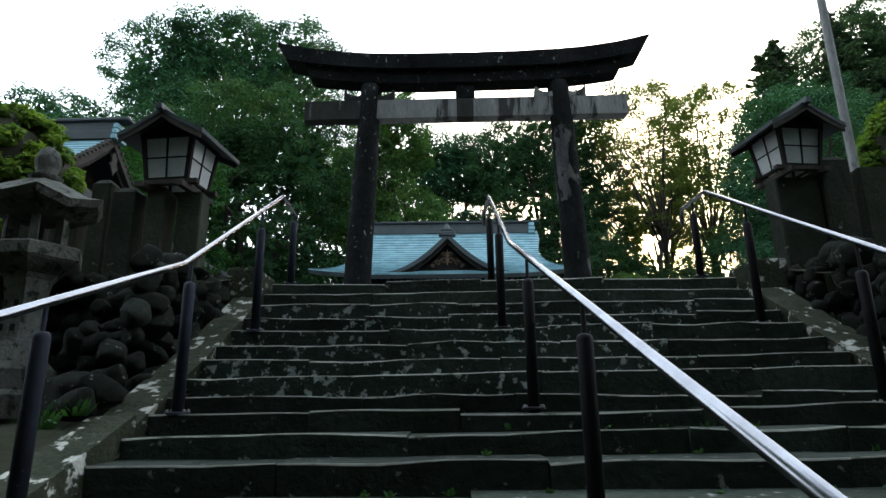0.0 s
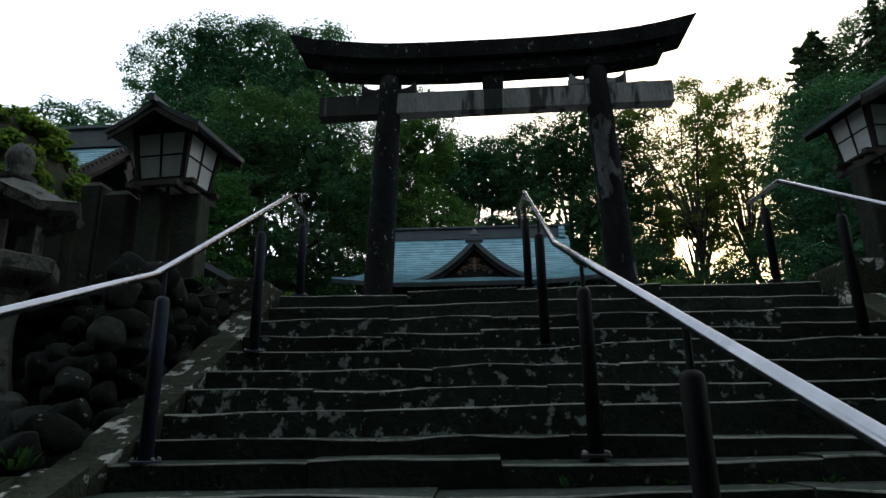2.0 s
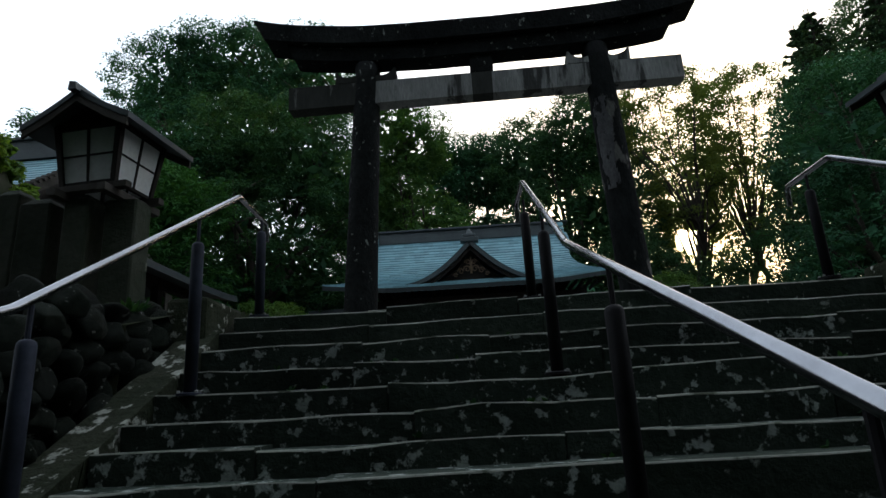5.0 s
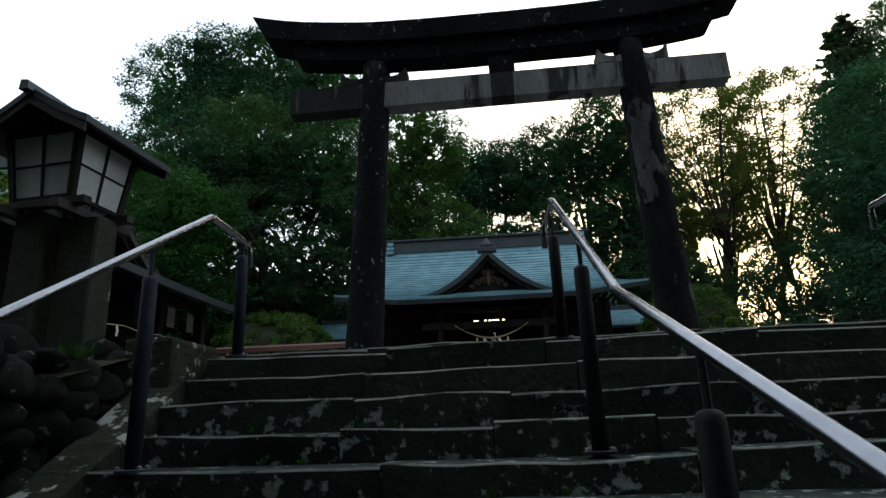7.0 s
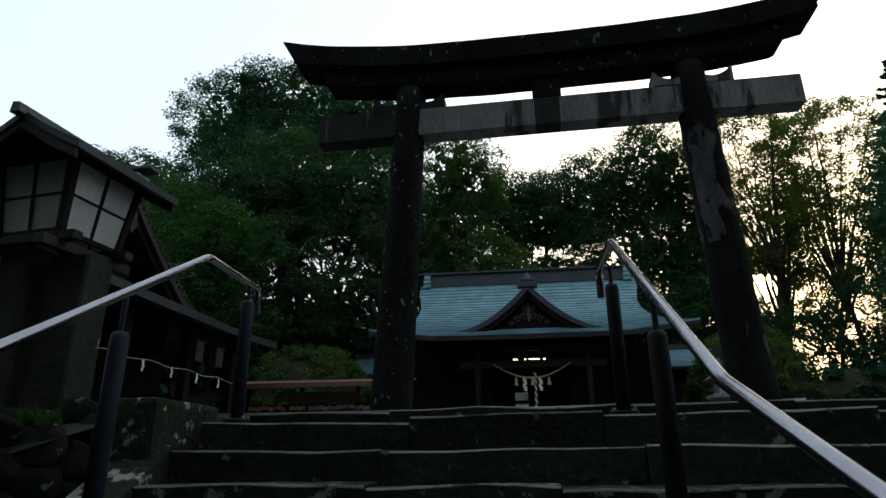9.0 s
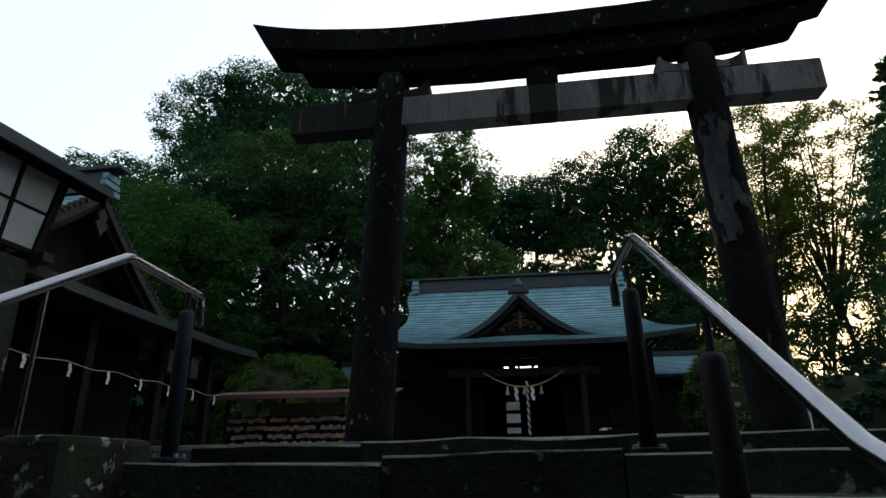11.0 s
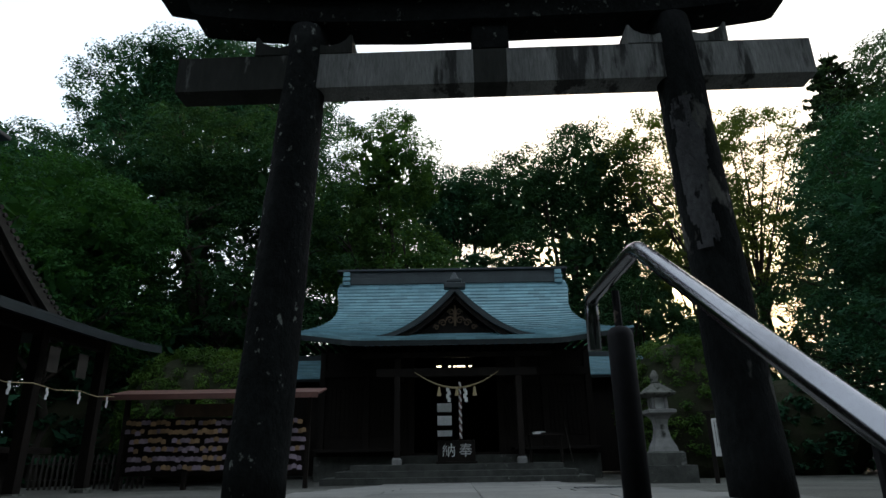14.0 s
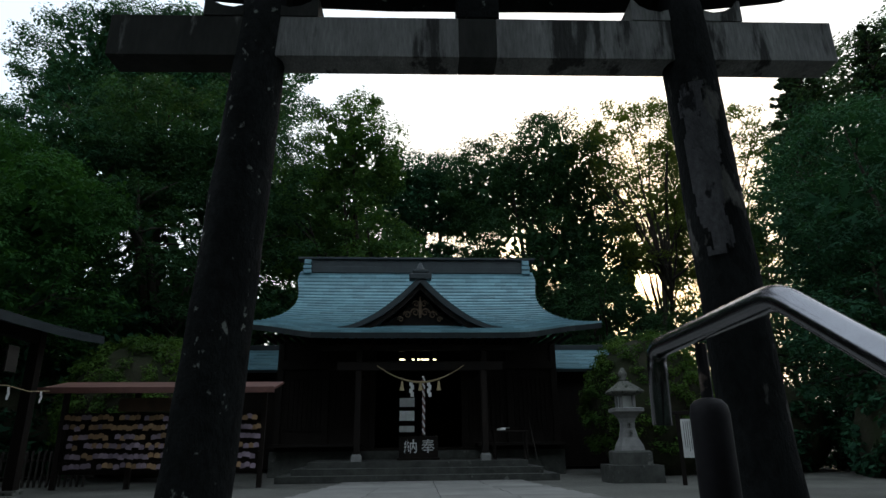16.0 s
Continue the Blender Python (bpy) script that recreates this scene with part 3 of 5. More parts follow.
# ---- wooden lanterns on stone posts ----
def build_wood_lantern(m, group):
    """Local origin: under the middle of the box; z = 0 at its floor."""
    top = empty("wooden_lantern", m, "old roofed wooden lantern with frosted panes on a stone post", "lantern", group)
    h, tall = 0.245, 0.58

    def flare(z):  # the box widens upward
        return 1 + 0.26 * z / tall
    part("floor_beam", box(-h - 0.14, h + 0.14, -h - 0.03, -h + 0.05, -0.06, 0.0, 0.006), GREY_WOOD, top)
    part("floor_beam", box(-h - 0.14, h + 0.14, h - 0.05, h + 0.03, -0.06, 0.0, 0.006), GREY_WOOD, top)
    part("floor_beam", box(-h - 0.03, -h + 0.05, -h - 0.14, h + 0.14, -0.12, -0.05, 0.006), GREY_WOOD, top)
    part("floor_beam", box(h - 0.05, h + 0.03, -h - 0.14, h + 0.14, -0.12, -0.05, 0.006), GREY_WOOD, top)

    def flared(bm):
        for v in bm.verts:
            k = flare(v.co.z)
            v.co.x *= k
            v.co.y *= k
        return bm
    for sx in (-1, 1):
        for sy in (-1, 1):
            part("corner_post", flared(box(sx * h - 0.024, sx * h + 0.024, sy * h - 0.024, sy * h + 0.024, 0, tall, 0.004)), WOOD, top)
    for k in range(4):
        r = pose(0, 0, 0, 0, 0, 90 * k)
        for i in range(2):
            for j in range(2):
                x0 = -h + 0.026 + i * (h - 0.015)
                z0 = 0.03 + j * 0.245
                part("pane", flared(box(x0, x0 + h - 0.038, -h - 0.006, -h, z0, z0 + 0.232)), PAPER, top, m=r)
        part("mullion", flared(add_box(box(-0.011, 0.011, -h - 0.014, -h + 0.006, 0.0, 0.52), -h + 0.025, h - 0.025, -h - 0.012, -h + 0.004, 0.26, 0.277)), WOOD, top, m=r)
        part("head_rail", flared(box(-h + 0.025, h - 0.025, -h - 0.016, -h + 0.016, 0.51, tall)), WOOD, top, m=r)
        part("sill_rail", flared(box(-h + 0.025, h - 0.025, -h - 0.016, -h + 0.016, 0.0, 0.03)), WOOD, top, m=r)

    # roof: ridge along y, gables to the front and back
    def z_at(x):
        u = abs(x) / 0.52
        return 0.80 - 0.37 * u + 0.07 * u * u
    bm = bmesh.new()
    cols = [-0.52 + 1.04 * i / 12 for i in range(13)]
    outline = [(x, z_at(x) + 0.02) for x in cols] + [(x, z_at(x) - 0.035) for x in cols[::-1]]
    part("roof", add_prism(bm, outline, "y", -0.5, 0.5), COPPER_DARK, top)
    part("ridge", add_prism(bmesh.new(), [(-0.04, 0.77), (0.04, 0.77), (0.03, 0.84), (-0.03, 0.85)], "y", -0.56, 0.56), COPPER_DARK, top)
    for sy in (-1, 1):
        for sx in (-1, 1):
            o = [(sx * x, z_at(x) - 0.035) for x in (0, 0.26, 0.5)] + [(sx * x, z_at(x) - 0.11) for x in (0.5, 0.26, 0)]
            part("barge_board", prism(o, "y", sy * 0.48 - 0.012, sy * 0.48 + 0.012), GREY_WOOD, top)
        part("gable_panel", prism([(-h * 1.26, tall), (h * 1.26, tall), (0, 0.755)], "y", sy * h * 1.26 - 0.01, sy * h * 1.26 + 0.01), WOOD, top)
    return top


lantern_l = build_wood_lantern(pose(-2.70, 7.29, 3.94, 0, 0, -5) @ Matrix.Scale(0.88, 4), "wooden lanterns by the stairs")
copy_thing(lantern_l, pose(3.78, 7.29, 3.96, 0, 0, 8) @ Matrix.Scale(0.88, 4))


def stone_pillar(x0, x1, y0, y1, z0, z1, cap=0.06, label="rough squared memorial stone pillar with moss"):
    bm = bmesh.new()
    add_box(bm, x0, x1, y0, y1, z0, z1)
    top_verts = [v for v in bm.verts if v.co.z > z1 - 0.01]
    f = bmesh.ops.extrude_face_region(bm, geom=[f for f in bm.faces if all(v in top_verts for v in f.verts)])
    vs = [g for g in f["geom"] if isinstance(g, bmesh.types.BMVert)]
    c = Vector(((x0 + x1) / 2, (y0 + y1) / 2, z1))
    for v in vs:
        v.co = c + (v.co - c) * 0.55 + Vector((0, 0, cap))
    bmesh.ops.bevel(bm, geom=bm.edges[:], offset=0.012, segments=1, affect="EDGES")
    bmesh.ops.subdivide_edges(bm, edges=bm.edges[:], cuts=1, use_grid_fill=True)
    for v in bm.verts:
        v.co += Vector((noise.noise(v.co * 4), noise.noise(v.co * 4 + Vector((5, 0, 0))), 0)) * 0.012
    return tagged(part("stone_pillar", bm, MOSSY_STONE), label, "pillar", "stone pillars by the stairs")


post_label = "mossy squared stone post under a wooden lantern"
stone_pillar(-2.62, -2.37, 7.15, 7.39, 2.7, 3.83, 0.0, post_label)
stone_pillar(3.54, 3.97, 7.15, 7.39, 2.7, 3.85, 0.0, post_label)
for x, y, w, z1 in ((-2.83, 7.12, 0.2, 3.85), (-3.17, 7.12, 0.26, 3.84), (-3.47, 7.2, 0.2, 3.97), (-3.85, 7.25, 0.28, 3.8), (-4.3, 7.3, 0.3, 3.7), (4.14, 7.1, 0.28, 4.02), (4.55, 7.15, 0.3, 3.95), (5.0, 7.2, 0.3, 3.85)):
    stone_pillar(x - w / 2, x + w / 2, y, y + 0.25, 2.7, z1, 0.06 if w < 0.29 else 0.02)


# ---- stone lanterns ----
def add_square_taper(bm, rows):
    """Square body out of (half width, height) pairs."""
    return add_lathe(bm, [(r * 1.41421, z) for r, z in rows], 4, twist=math.pi / 4)


def build_stone_lantern(m, big, material, label):
    top = empty("stone_lantern", m, label, "lantern", "stone lanterns")
    if big:  # six-sided, broad cap
        part("base", lathe([(0.42, 0), (0.42, 0.16), (0.36, 0.2), (0.34, 0.34), (0.27, 0.4)], 6), material, top)
        part("shaft", lathe([(0.23, 0.38), (0.19, 0.55), (0.165, 0.75), (0.165, 0.86), (0.2, 1.02), (0.24, 1.06)], 6), material, top)
        part("platform", lathe([(0.22, 1.05), (0.4, 1.15), (0.42, 1.17), (0.42, 1.26), (0.37, 1.28)], 6), material, top)
        for k in range(6):
            a = k * math.pi / 3
            part("fire_box_post", box(-0.035, 0.035, -0.035, 0.035, 1.27, 1.52, 0.006), material, top, m=pose(0.22 * math.cos(a), 0.22 * math.sin(a), 0, 0, 0, math.degrees(a)))
        bm = bmesh.new()
        prof = [(0.26, 1.50), (0.52, 1.56), (0.56, 1.62), (0.42, 1.69), (0.26, 1.77), (0.14, 1.83), (0.1, 1.84)]
        add_lathe(bm, prof, 6)
        for v in bm.verts:  # corners curl upward
            if v.co.xy.length > 0.45:
                v.co.z += 0.05
        bmesh.ops.subdivide_edges(bm, edges=[e for e in bm.edges if abs(e.verts[0].co.z - e.verts[1].co.z) < 0.01 and e.verts[0].co.xy.length > 0.2], cuts=3)
        for v in bm.verts:
            a = math.atan2(v.co.y, v.co.x) % (math.pi / 3) - math.pi / 6
            if v.co.xy.length > 0.4:
                v.co.z -= 0.055 * (1 - abs(a) / (math.pi / 6)) ** 0.8
        part("cap", bm, material, top)
        part("finial", lathe([(0.1, 1.83), (0.14, 1.87), (0.08, 1.9), (0.1, 1.96), (0.11, 2.02), (0.08, 2.09), (0.03, 2.13)], 14), material, top, smooth=True)
        for k in range(3):
            for s in (-1, 1):
                bm = box(-0.02, 0.02, -0.004, 0.004, 0, 0.05)
                part("incised_mark", bm, ROCK, top, m=pose(s * 0.05, -0.175, 0.62 + 0.09 * k))
    else:
        part("plinth", add_square_taper(bmesh.new(), [(0.38, 0.1), (0.38, 0.36), (0.34, 0.4)]), PLINTH, top)
        part("plinth_base", add_square_taper(bmesh.new(), [(0.55, -0.3), (0.55, 0.1)]), PLINTH, top)
        bm = add_square_taper(bmesh.new(), [(0.27, 0.4), (0.25, 0.5), (0.17, 0.68), (0.135, 0.88), (0.135, 1.0), (0.16, 1.1), (0.22, 1.18)])
        part("shaft", bm, PALE_STONE, top)
        part("platform", add_square_taper(bmesh.new(), [(0.2, 1.18), (0.32, 1.24), (0.32, 1.31), (0.26, 1.33)]), PALE_STONE, top)
        for sx in (-1, 1):
            for sy in (-1, 1):
                part("fire_box_post", box(sx * 0.15 - 0.035, sx * 0.15 + 0.035, sy * 0.15 - 0.035, sy * 0.15 + 0.035, 1.32, 1.6, 0.006), PALE_STONE, top)
        part("light_pane", box(-0.13, 0.13, -0.13, 0.13, 1.33, 1.59), PAPER, top)
        bm = add_square_taper(bmesh.new(), [(0.2, 1.6), (0.34, 1.65), (0.36, 1.69), (0.26, 1.78), (0.15, 1.87), (0.09, 1.93)])
        part("cap", bm, material, top)
        part("finial", lathe([(0.09, 1.92), (0.11, 1.97), (0.07, 2.0), (0.1, 2.06), (0.1, 2.12), (0.03, 2.24)], 12), material, top, smooth=True)
        for k in range(2):
            bm = bmesh.new()
            for dz in (0, 0.03, 0.06, 0.09):
                add_box(bm, -0.05, 0.05, -0.004, 0.004, dz, dz + 0.012)
            add_box(bm, -0.006, 0.006, -0.004, 0.004, -0.02, 0.11)
            part("incised_mark", bm, LANTERN_STONE, top, m=pose(0, -0.165 - 0.02 * (1 - k), 0.72 + 0.17 * k, -9))
    return top


lan = build_stone_lantern(pose(-3.27, 6.08, 1.58), True, LANTERN_STONE, "old grey stone lantern with broad curled cap")
lan.scale = (0.95, 0.95, 1.07)
copy_thing(lan, pose(4.85, 6.02, 1.6))
pale = build_stone_lantern(pose(4.55, 20.0, FAR + 0.25), False, LANTERN_STONE, "pale granite shrine lantern on a stepped dark plinth")
pale.scale = (0.95, 0.95, 0.96)


# ---- paving ----
def build_paving():
    top = empty("pavement", pose(0, 0, 0), "path of large pale flagstones leading to the shrine", "pavement", kind="structure")
    rng = random.Random(8)
    y = 7.90
    meshes = {}
    while y < 20.9:
        wide = y < 9.0
        d = 1.0 if not wide else 1.1
        x0, x1 = (-3.0, 4.2) if wide else (-1.75, 2.35)
        n = 6 if wide else 4
        w = (x1 - x0) / n
        for i in range(n):
            key = (round(w, 3), round(d, 3))
            if key not in meshes:
                ob = part("flagstone", box(-w / 2 + 0.006, w / 2 - 0.006, -d / 2 + 0.006, d / 2 - 0.006, -0.08, 0.012, 0.006), PAVING, top)
                meshes[key] = ob.data
            else:
                ob = new("flagstone", meshes[key])
                ob.parent = top
            yc = y + d / 2
            ob.matrix_basis = pose(x0 + w * (i + 0.5), yc, ground_level(0, yc) + 0.016 + rng.uniform(-0.003, 0.003), 0, 0, rng.uniform(-0.3, 0.3))
        y += d


build_paving()
for name, x0, x1 in (("landing_left", LEFT - 1.4, LEFT - 0.37), ("landing_right", RIGHT + 0.37, RIGHT + 1.2)):
    tagged(part(name, box(x0, x1, 7.50, 7.895, 2.70, 2.954, 0.01), PAVING), "worn pale stone slab at the head of the steps", "landing", kind="structure")


cover = empty("drain_cover", pose(1.92, 13.4, ground_level(0, 13.4) + 0.03, 0, 0, 1.5), "dark iron drain cover set in the stone path", "drain cover")
part("frame", add_box(add_box(add_box(box(-0.42, 0.42, -0.32, -0.28, 0, 0.012), -0.42, 0.42, 0.28, 0.32, 0, 0.012), -0.42, -0.38, -0.28, 0.28, 0, 0.012), 0.38, 0.42, -0.28, 0.28, 0, 0.012), COPPER_DARK, cover)
for k in range(9):
    part("slat", box(-0.37 + k * 0.084, -0.31 + k * 0.084, -0.275, 0.275, 0.001, 0.009), COPPER_DARK, cover)


# ---- main shrine ----
BASE = 2.70
SHRINE = pose(0.03, 21.0, BASE, 0, 0, 1.6)


def roof_courses(fn, nu, nv, seg, lift=0.022):
    """Overlapping courses on a surface fn(u, v), u across, v up the slope; each strip is a piece of its own."""
    bm = bmesh.new()
    for j in range(nv):
        v0, v1 = j / nv, (j + 1) / nv
        off = (j % 2) * 0.5
        cuts = sorted({0.0, 1.0, *[min(max((i + off) / seg, 0), 1) for i in range(seg + 1)]})
        for a, b in zip(cuts, cuts[1:]):
            sub = max(1, int(round((b - a) * nu)))
            lo, hi, un = [], [], []
            for i in range(sub + 1):
                u = a + (b - a) * i / sub
                p, q = Vector(fn(u, v0)), Vector(fn(u, min(v1 + 0.15 / nv, 1)))
                lo.append(bm.verts.new(p + Vector((0, -0.004, lift))))
                hi.append(bm.verts.new(q))
                un.append(bm.verts.new(p + Vector((0, 0, -0.012))))
            for i in range(sub):
                bm.faces.new((lo[i], lo[i + 1], hi[i + 1], hi[i]))
                bm.faces.new((un[i], un[i + 1], lo[i + 1], lo[i]))
    return bm


def slab_under(fn, nu, nv, thick):
    """The dark underside and edge of a roof surface."""
    bm = bmesh.new()
    up, dn = [], []
    for j in range(nv + 1):
        up.append([bm.verts.new(Vector(fn(i / nu, j / nv)) + Vector((0, 0, -0.014))) for i in range(nu + 1)])
        dn.append([bm.verts.new(Vector(fn(i / nu, j / nv)) + Vector((0, 0.03, -thick))) for i in range(nu + 1)])
    for j in range(nv):
        for i in range(nu):
            bm.faces.new((up[j][i], up[j][i + 1], up[j + 1][i + 1], up[j + 1][i]))
            bm.faces.new((dn[j][i], dn[j + 1][i], dn[j + 1][i + 1], dn[j][i + 1]))
        for i in (0, nu):
            bm.faces.new((up[j][i], up[j + 1][i], dn[j + 1][i], dn[j][i]))
    for j in (0, nv):
        for i in range(nu):
            bm.faces.new((up[j][i], dn[j][i], dn[j][i + 1], up[j][i + 1]))
    bmesh.ops.recalc_face_normals(bm, faces=bm.faces[:])
    return bm


def build_shrine():
    top = empty("shrine_hall", SHRINE, "dark timber shrine hall with blue-green copper roof", "shrine building")
    xr, ye, yr, ze, zr = 3.88, 1.3, 5.0, 3.66, 6.22

    def main_roof(u, v, front=True):
        s = 2 * u - 1
        v = v ** 1.35
        half = xr - 0.35 * math.sin(math.pi * min(v * 1.15, 1)) + 1.04 * (1 - v) ** 3.0
        z = ze + (zr - ze) * v ** 1.42 + 0.16 * abs(s) ** 4 * (1 - v) ** 2
        y = ye + (yr - ye) * v
        if front:
            q = min(max((abs(s) - 0.5) / 0.36, 0), 1)
            w = (1 - q * q * (3 - 2 * q)) * (1 - v) ** 6
            y -= 1.1 * w
            z -= 0.3 * w
        return (s * half, y, z)

    def back_roof(u, v):
        x, y, z = main_roof(1 - u, v, False)
        return (x, 2 * yr - y, z)

    tagged(part("roof", roof_courses(main_roof, 40, 27, 20, 0.045), COPPER, top, "blue-green patinated copper shingles"), kind="stuff")
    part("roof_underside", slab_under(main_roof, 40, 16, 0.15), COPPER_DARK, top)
    part("roof_back", slab_under(back_roof, 16, 8, 0.1), COPPER, top)
    # gable ends of the main roof
    for s in (-1, 1):
        o = [(ye + 0.4, ze + 0.05)] + [(ye + (yr - ye) * t, ze + (zr - ze) * t ** 1.42 - 0.05) for t in (0.4, 0.7, 1)] + [(2 * yr - ye - (yr - ye) * t, ze + (zr - ze) * t ** 1.42 - 0.05) for t in (0.7, 0.4)] + [(2 * yr - ye - 0.4, ze + 0.05)]
        part("side_gable", prism(o, "x", s * 3.3 - 0.05, s * 3.3 + 0.05), WOOD, top)
    # ridge with end ornaments
    part("ridge_beam", add_box(add_box(box(-3.72, 3.72, yr - 0.2, yr + 0.2, zr - 0.1, zr + 0.12, 0.01), -3.72, 3.72, yr - 0.15, yr + 0.15, zr + 0.12, zr + 0.36), -3.95, 3.95, yr - 0.24, yr + 0.24, zr + 0.36, zr + 0.43, 0.01), COPPER_DARK, top)
    for s in (-1, 1):
        o = part("ridge_ornament", add_box(add_box(box(s * 3.62 - 0.13, s * 3.62 + 0.13, yr - 0.3, yr + 0.3, zr - 0.14, zr - 0.02, 0.01), s * 3.62 - 0.13, s * 3.62 + 0.13, yr - 0.3, yr + 0.3, zr + 0.02, zr + 0.14, 0.01), s * 3.62 - 0.11, s * 3.62 + 0.11, yr - 0.28, yr + 0.28, zr + 0.18, zr + 0.33, 0.01), COPPER, top)
    # front gable with curved barge boards
    pk, ft, gy = 5.02, 3.62, 1.05

    def barge(x):
        u = abs(x) / 2.15
        return pk - (pk - ft) * (1 - (1 - u) ** 1.7)

    cols = [2.15 * i / 14 for i in range(15)]
    for s in (-1, 1):
        o = [(s * x, barge(x)) for x in cols] + [(s * x, barge(x) - 0.2 + 0.14 * (x / 2.15) ** 2) for x in cols[::-1]]
        part("barge_board", prism(o, "y", gy - 0.09, gy + 0.02), COPPER_DARK, top)
        o = [(s * x, barge(x) - 0.19 + 0.14 * (x / 2.15) ** 2) for x in cols[:13]] + [(s * x, barge(x) - 0.36 + 0.16 * (x / 2.15) ** 2) for x in cols[:13][::-1]]
        part("inner_board", prism(o, "y", gy + 0.01, gy + 0.09), WOOD, top)

        def dormer(u, v, s=s):
            x = s * 2.15 * (1 - v)
            return (x, gy - 0.08 + u * (2.9 * v + 0.35), barge(x) + 0.03)
        bm = slab_under(dormer, 4, 14, 0.05)
        part("gable_roof", bm, COPPER, top)
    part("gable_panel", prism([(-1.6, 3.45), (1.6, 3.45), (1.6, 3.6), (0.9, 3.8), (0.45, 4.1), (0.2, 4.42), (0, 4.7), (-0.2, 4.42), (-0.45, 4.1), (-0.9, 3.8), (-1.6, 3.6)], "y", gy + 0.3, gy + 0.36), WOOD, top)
    for s in (-1, 1):  # openwork scrolls
        for cx, cz, r in ((0.11, 4.3, 0.1), (0.13, 4.07, 0.12), (0.34, 4.0, 0.11), (0.52, 3.88, 0.08)):
            pts = [(s * (cx + r * (1 - 0.07 * i) * math.cos(0.75 * i)), gy + 0.22, cz + r * (1 - 0.07 * i) * math.sin(0.75 * i)) for i in range(12)]
            part("carved_scroll", add_tube(bmesh.new(), pts, [0.026 - 0.0012 * i for i in range(12)], 6), HEAD_BOARD, top, "carved openwork scroll")
    part("carved_drop", add_tube(bmesh.new(), [(0, gy + 0.22, 4.5), (0, gy + 0.21, 4.2), (0, gy + 0.22, 3.92)], [0.02, 0.05, 0.03], 8), HEAD_BOARD, top)
    part("gable_finial", add_lathe(add_box(box(-0.3, 0.3, gy - 0.14, gy + 0.14, pk - 0.12, pk + 0.05, 0.03), -0.21, 0.21, gy - 0.12, gy + 0.12, pk + 0.05, pk + 0.17, 0.04), [(0.13, pk + 0.16), (0.08, pk + 0.26), (0.03, pk + 0.36)], 12, (0, gy)), COPPER_DARK, top)
    # steps and floor
    for k in range(3):
        part("stone_step", box(-3.3 + 0.3 * k, 3.2 - 0.3 * k, 0.0 + 0.35 * k, 3.0, -0.1 + 0.14 * k, 0.05 + 0.14 * k, 0.012), PLINTH, top)
    part("foundation", box(-4.0, 4.0, 2.6, 8.2, -0.1, 0.55, 0.02), PLINTH, top)
    # porch posts on stone shoes
    for s in (-1, 1):
        x = s * 1.58 + 0.03
        part("post_shoe", add_square_taper(bmesh.new(), [(0.12, 0.0), (0.12, 0.12), (0.085, 0.17)]), PALE_STONE, top, "pale carved stone shoe", m=pose(x, 0.95, 0.33))
        part("porch_post", box(x - 0.075, x + 0.075, 0.875, 1.025, 0.49, 3.1, 0.012), WOOD, top)
    part("porch_beam", add_box(box(-2.1, 2.1, 0.86, 1.04, 2.5, 2.72, 0.015), -2.5, 2.5, 0.84, 1.06, 3.0, 3.12, 0.01), WOOD, top)
    for s in (-1, 1):
        part("rainbow_beam", box(s * 1.58 - 0.06, s * 1.58 + 0.06, 1.0, 3.0, 2.5, 2.75, 0.02), WOOD, top)
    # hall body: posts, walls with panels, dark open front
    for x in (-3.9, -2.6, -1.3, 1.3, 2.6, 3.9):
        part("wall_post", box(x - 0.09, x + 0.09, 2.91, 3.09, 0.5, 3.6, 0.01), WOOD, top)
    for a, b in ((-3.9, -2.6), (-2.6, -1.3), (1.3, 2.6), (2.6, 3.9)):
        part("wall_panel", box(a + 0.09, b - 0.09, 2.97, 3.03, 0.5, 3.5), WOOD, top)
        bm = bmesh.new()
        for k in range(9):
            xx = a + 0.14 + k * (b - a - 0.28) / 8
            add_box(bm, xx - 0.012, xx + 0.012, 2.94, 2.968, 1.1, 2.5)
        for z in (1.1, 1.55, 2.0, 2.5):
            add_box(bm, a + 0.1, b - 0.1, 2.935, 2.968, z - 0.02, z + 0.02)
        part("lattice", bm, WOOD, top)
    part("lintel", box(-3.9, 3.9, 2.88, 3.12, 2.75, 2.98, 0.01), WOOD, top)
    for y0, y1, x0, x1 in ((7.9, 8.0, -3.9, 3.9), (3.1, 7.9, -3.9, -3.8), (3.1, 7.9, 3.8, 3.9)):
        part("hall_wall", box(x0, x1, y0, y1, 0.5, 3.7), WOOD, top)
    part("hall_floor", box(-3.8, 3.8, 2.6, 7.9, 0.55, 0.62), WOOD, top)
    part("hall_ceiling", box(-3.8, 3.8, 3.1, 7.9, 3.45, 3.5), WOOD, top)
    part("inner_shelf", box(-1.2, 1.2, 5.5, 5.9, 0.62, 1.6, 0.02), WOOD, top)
    # lower rail in front of the wall
    for s in (-1, 1):
        part("veranda", box(s * 2.75 - 1.2, s * 2.75 + 1.2, 2.2, 2.9, 0.66, 0.74, 0.01), WOOD, top)
    # rafters under the eave
    raft = part("rafter", box(-0.03, 0.03, 1.45, 3.0, 3.46, 3.54), WOOD, top, m=pose(-4.1, 0, 0)).data
    for k in range(1, 36):
        share("rafter", raft, top, pose(-4.1 + 8.2 * k / 35, 0, 0))
    return top


build_shrine()


def local(x, y, z, rz=0):
    return SHRINE @ pose(x, y, z, 0, 0, rz)


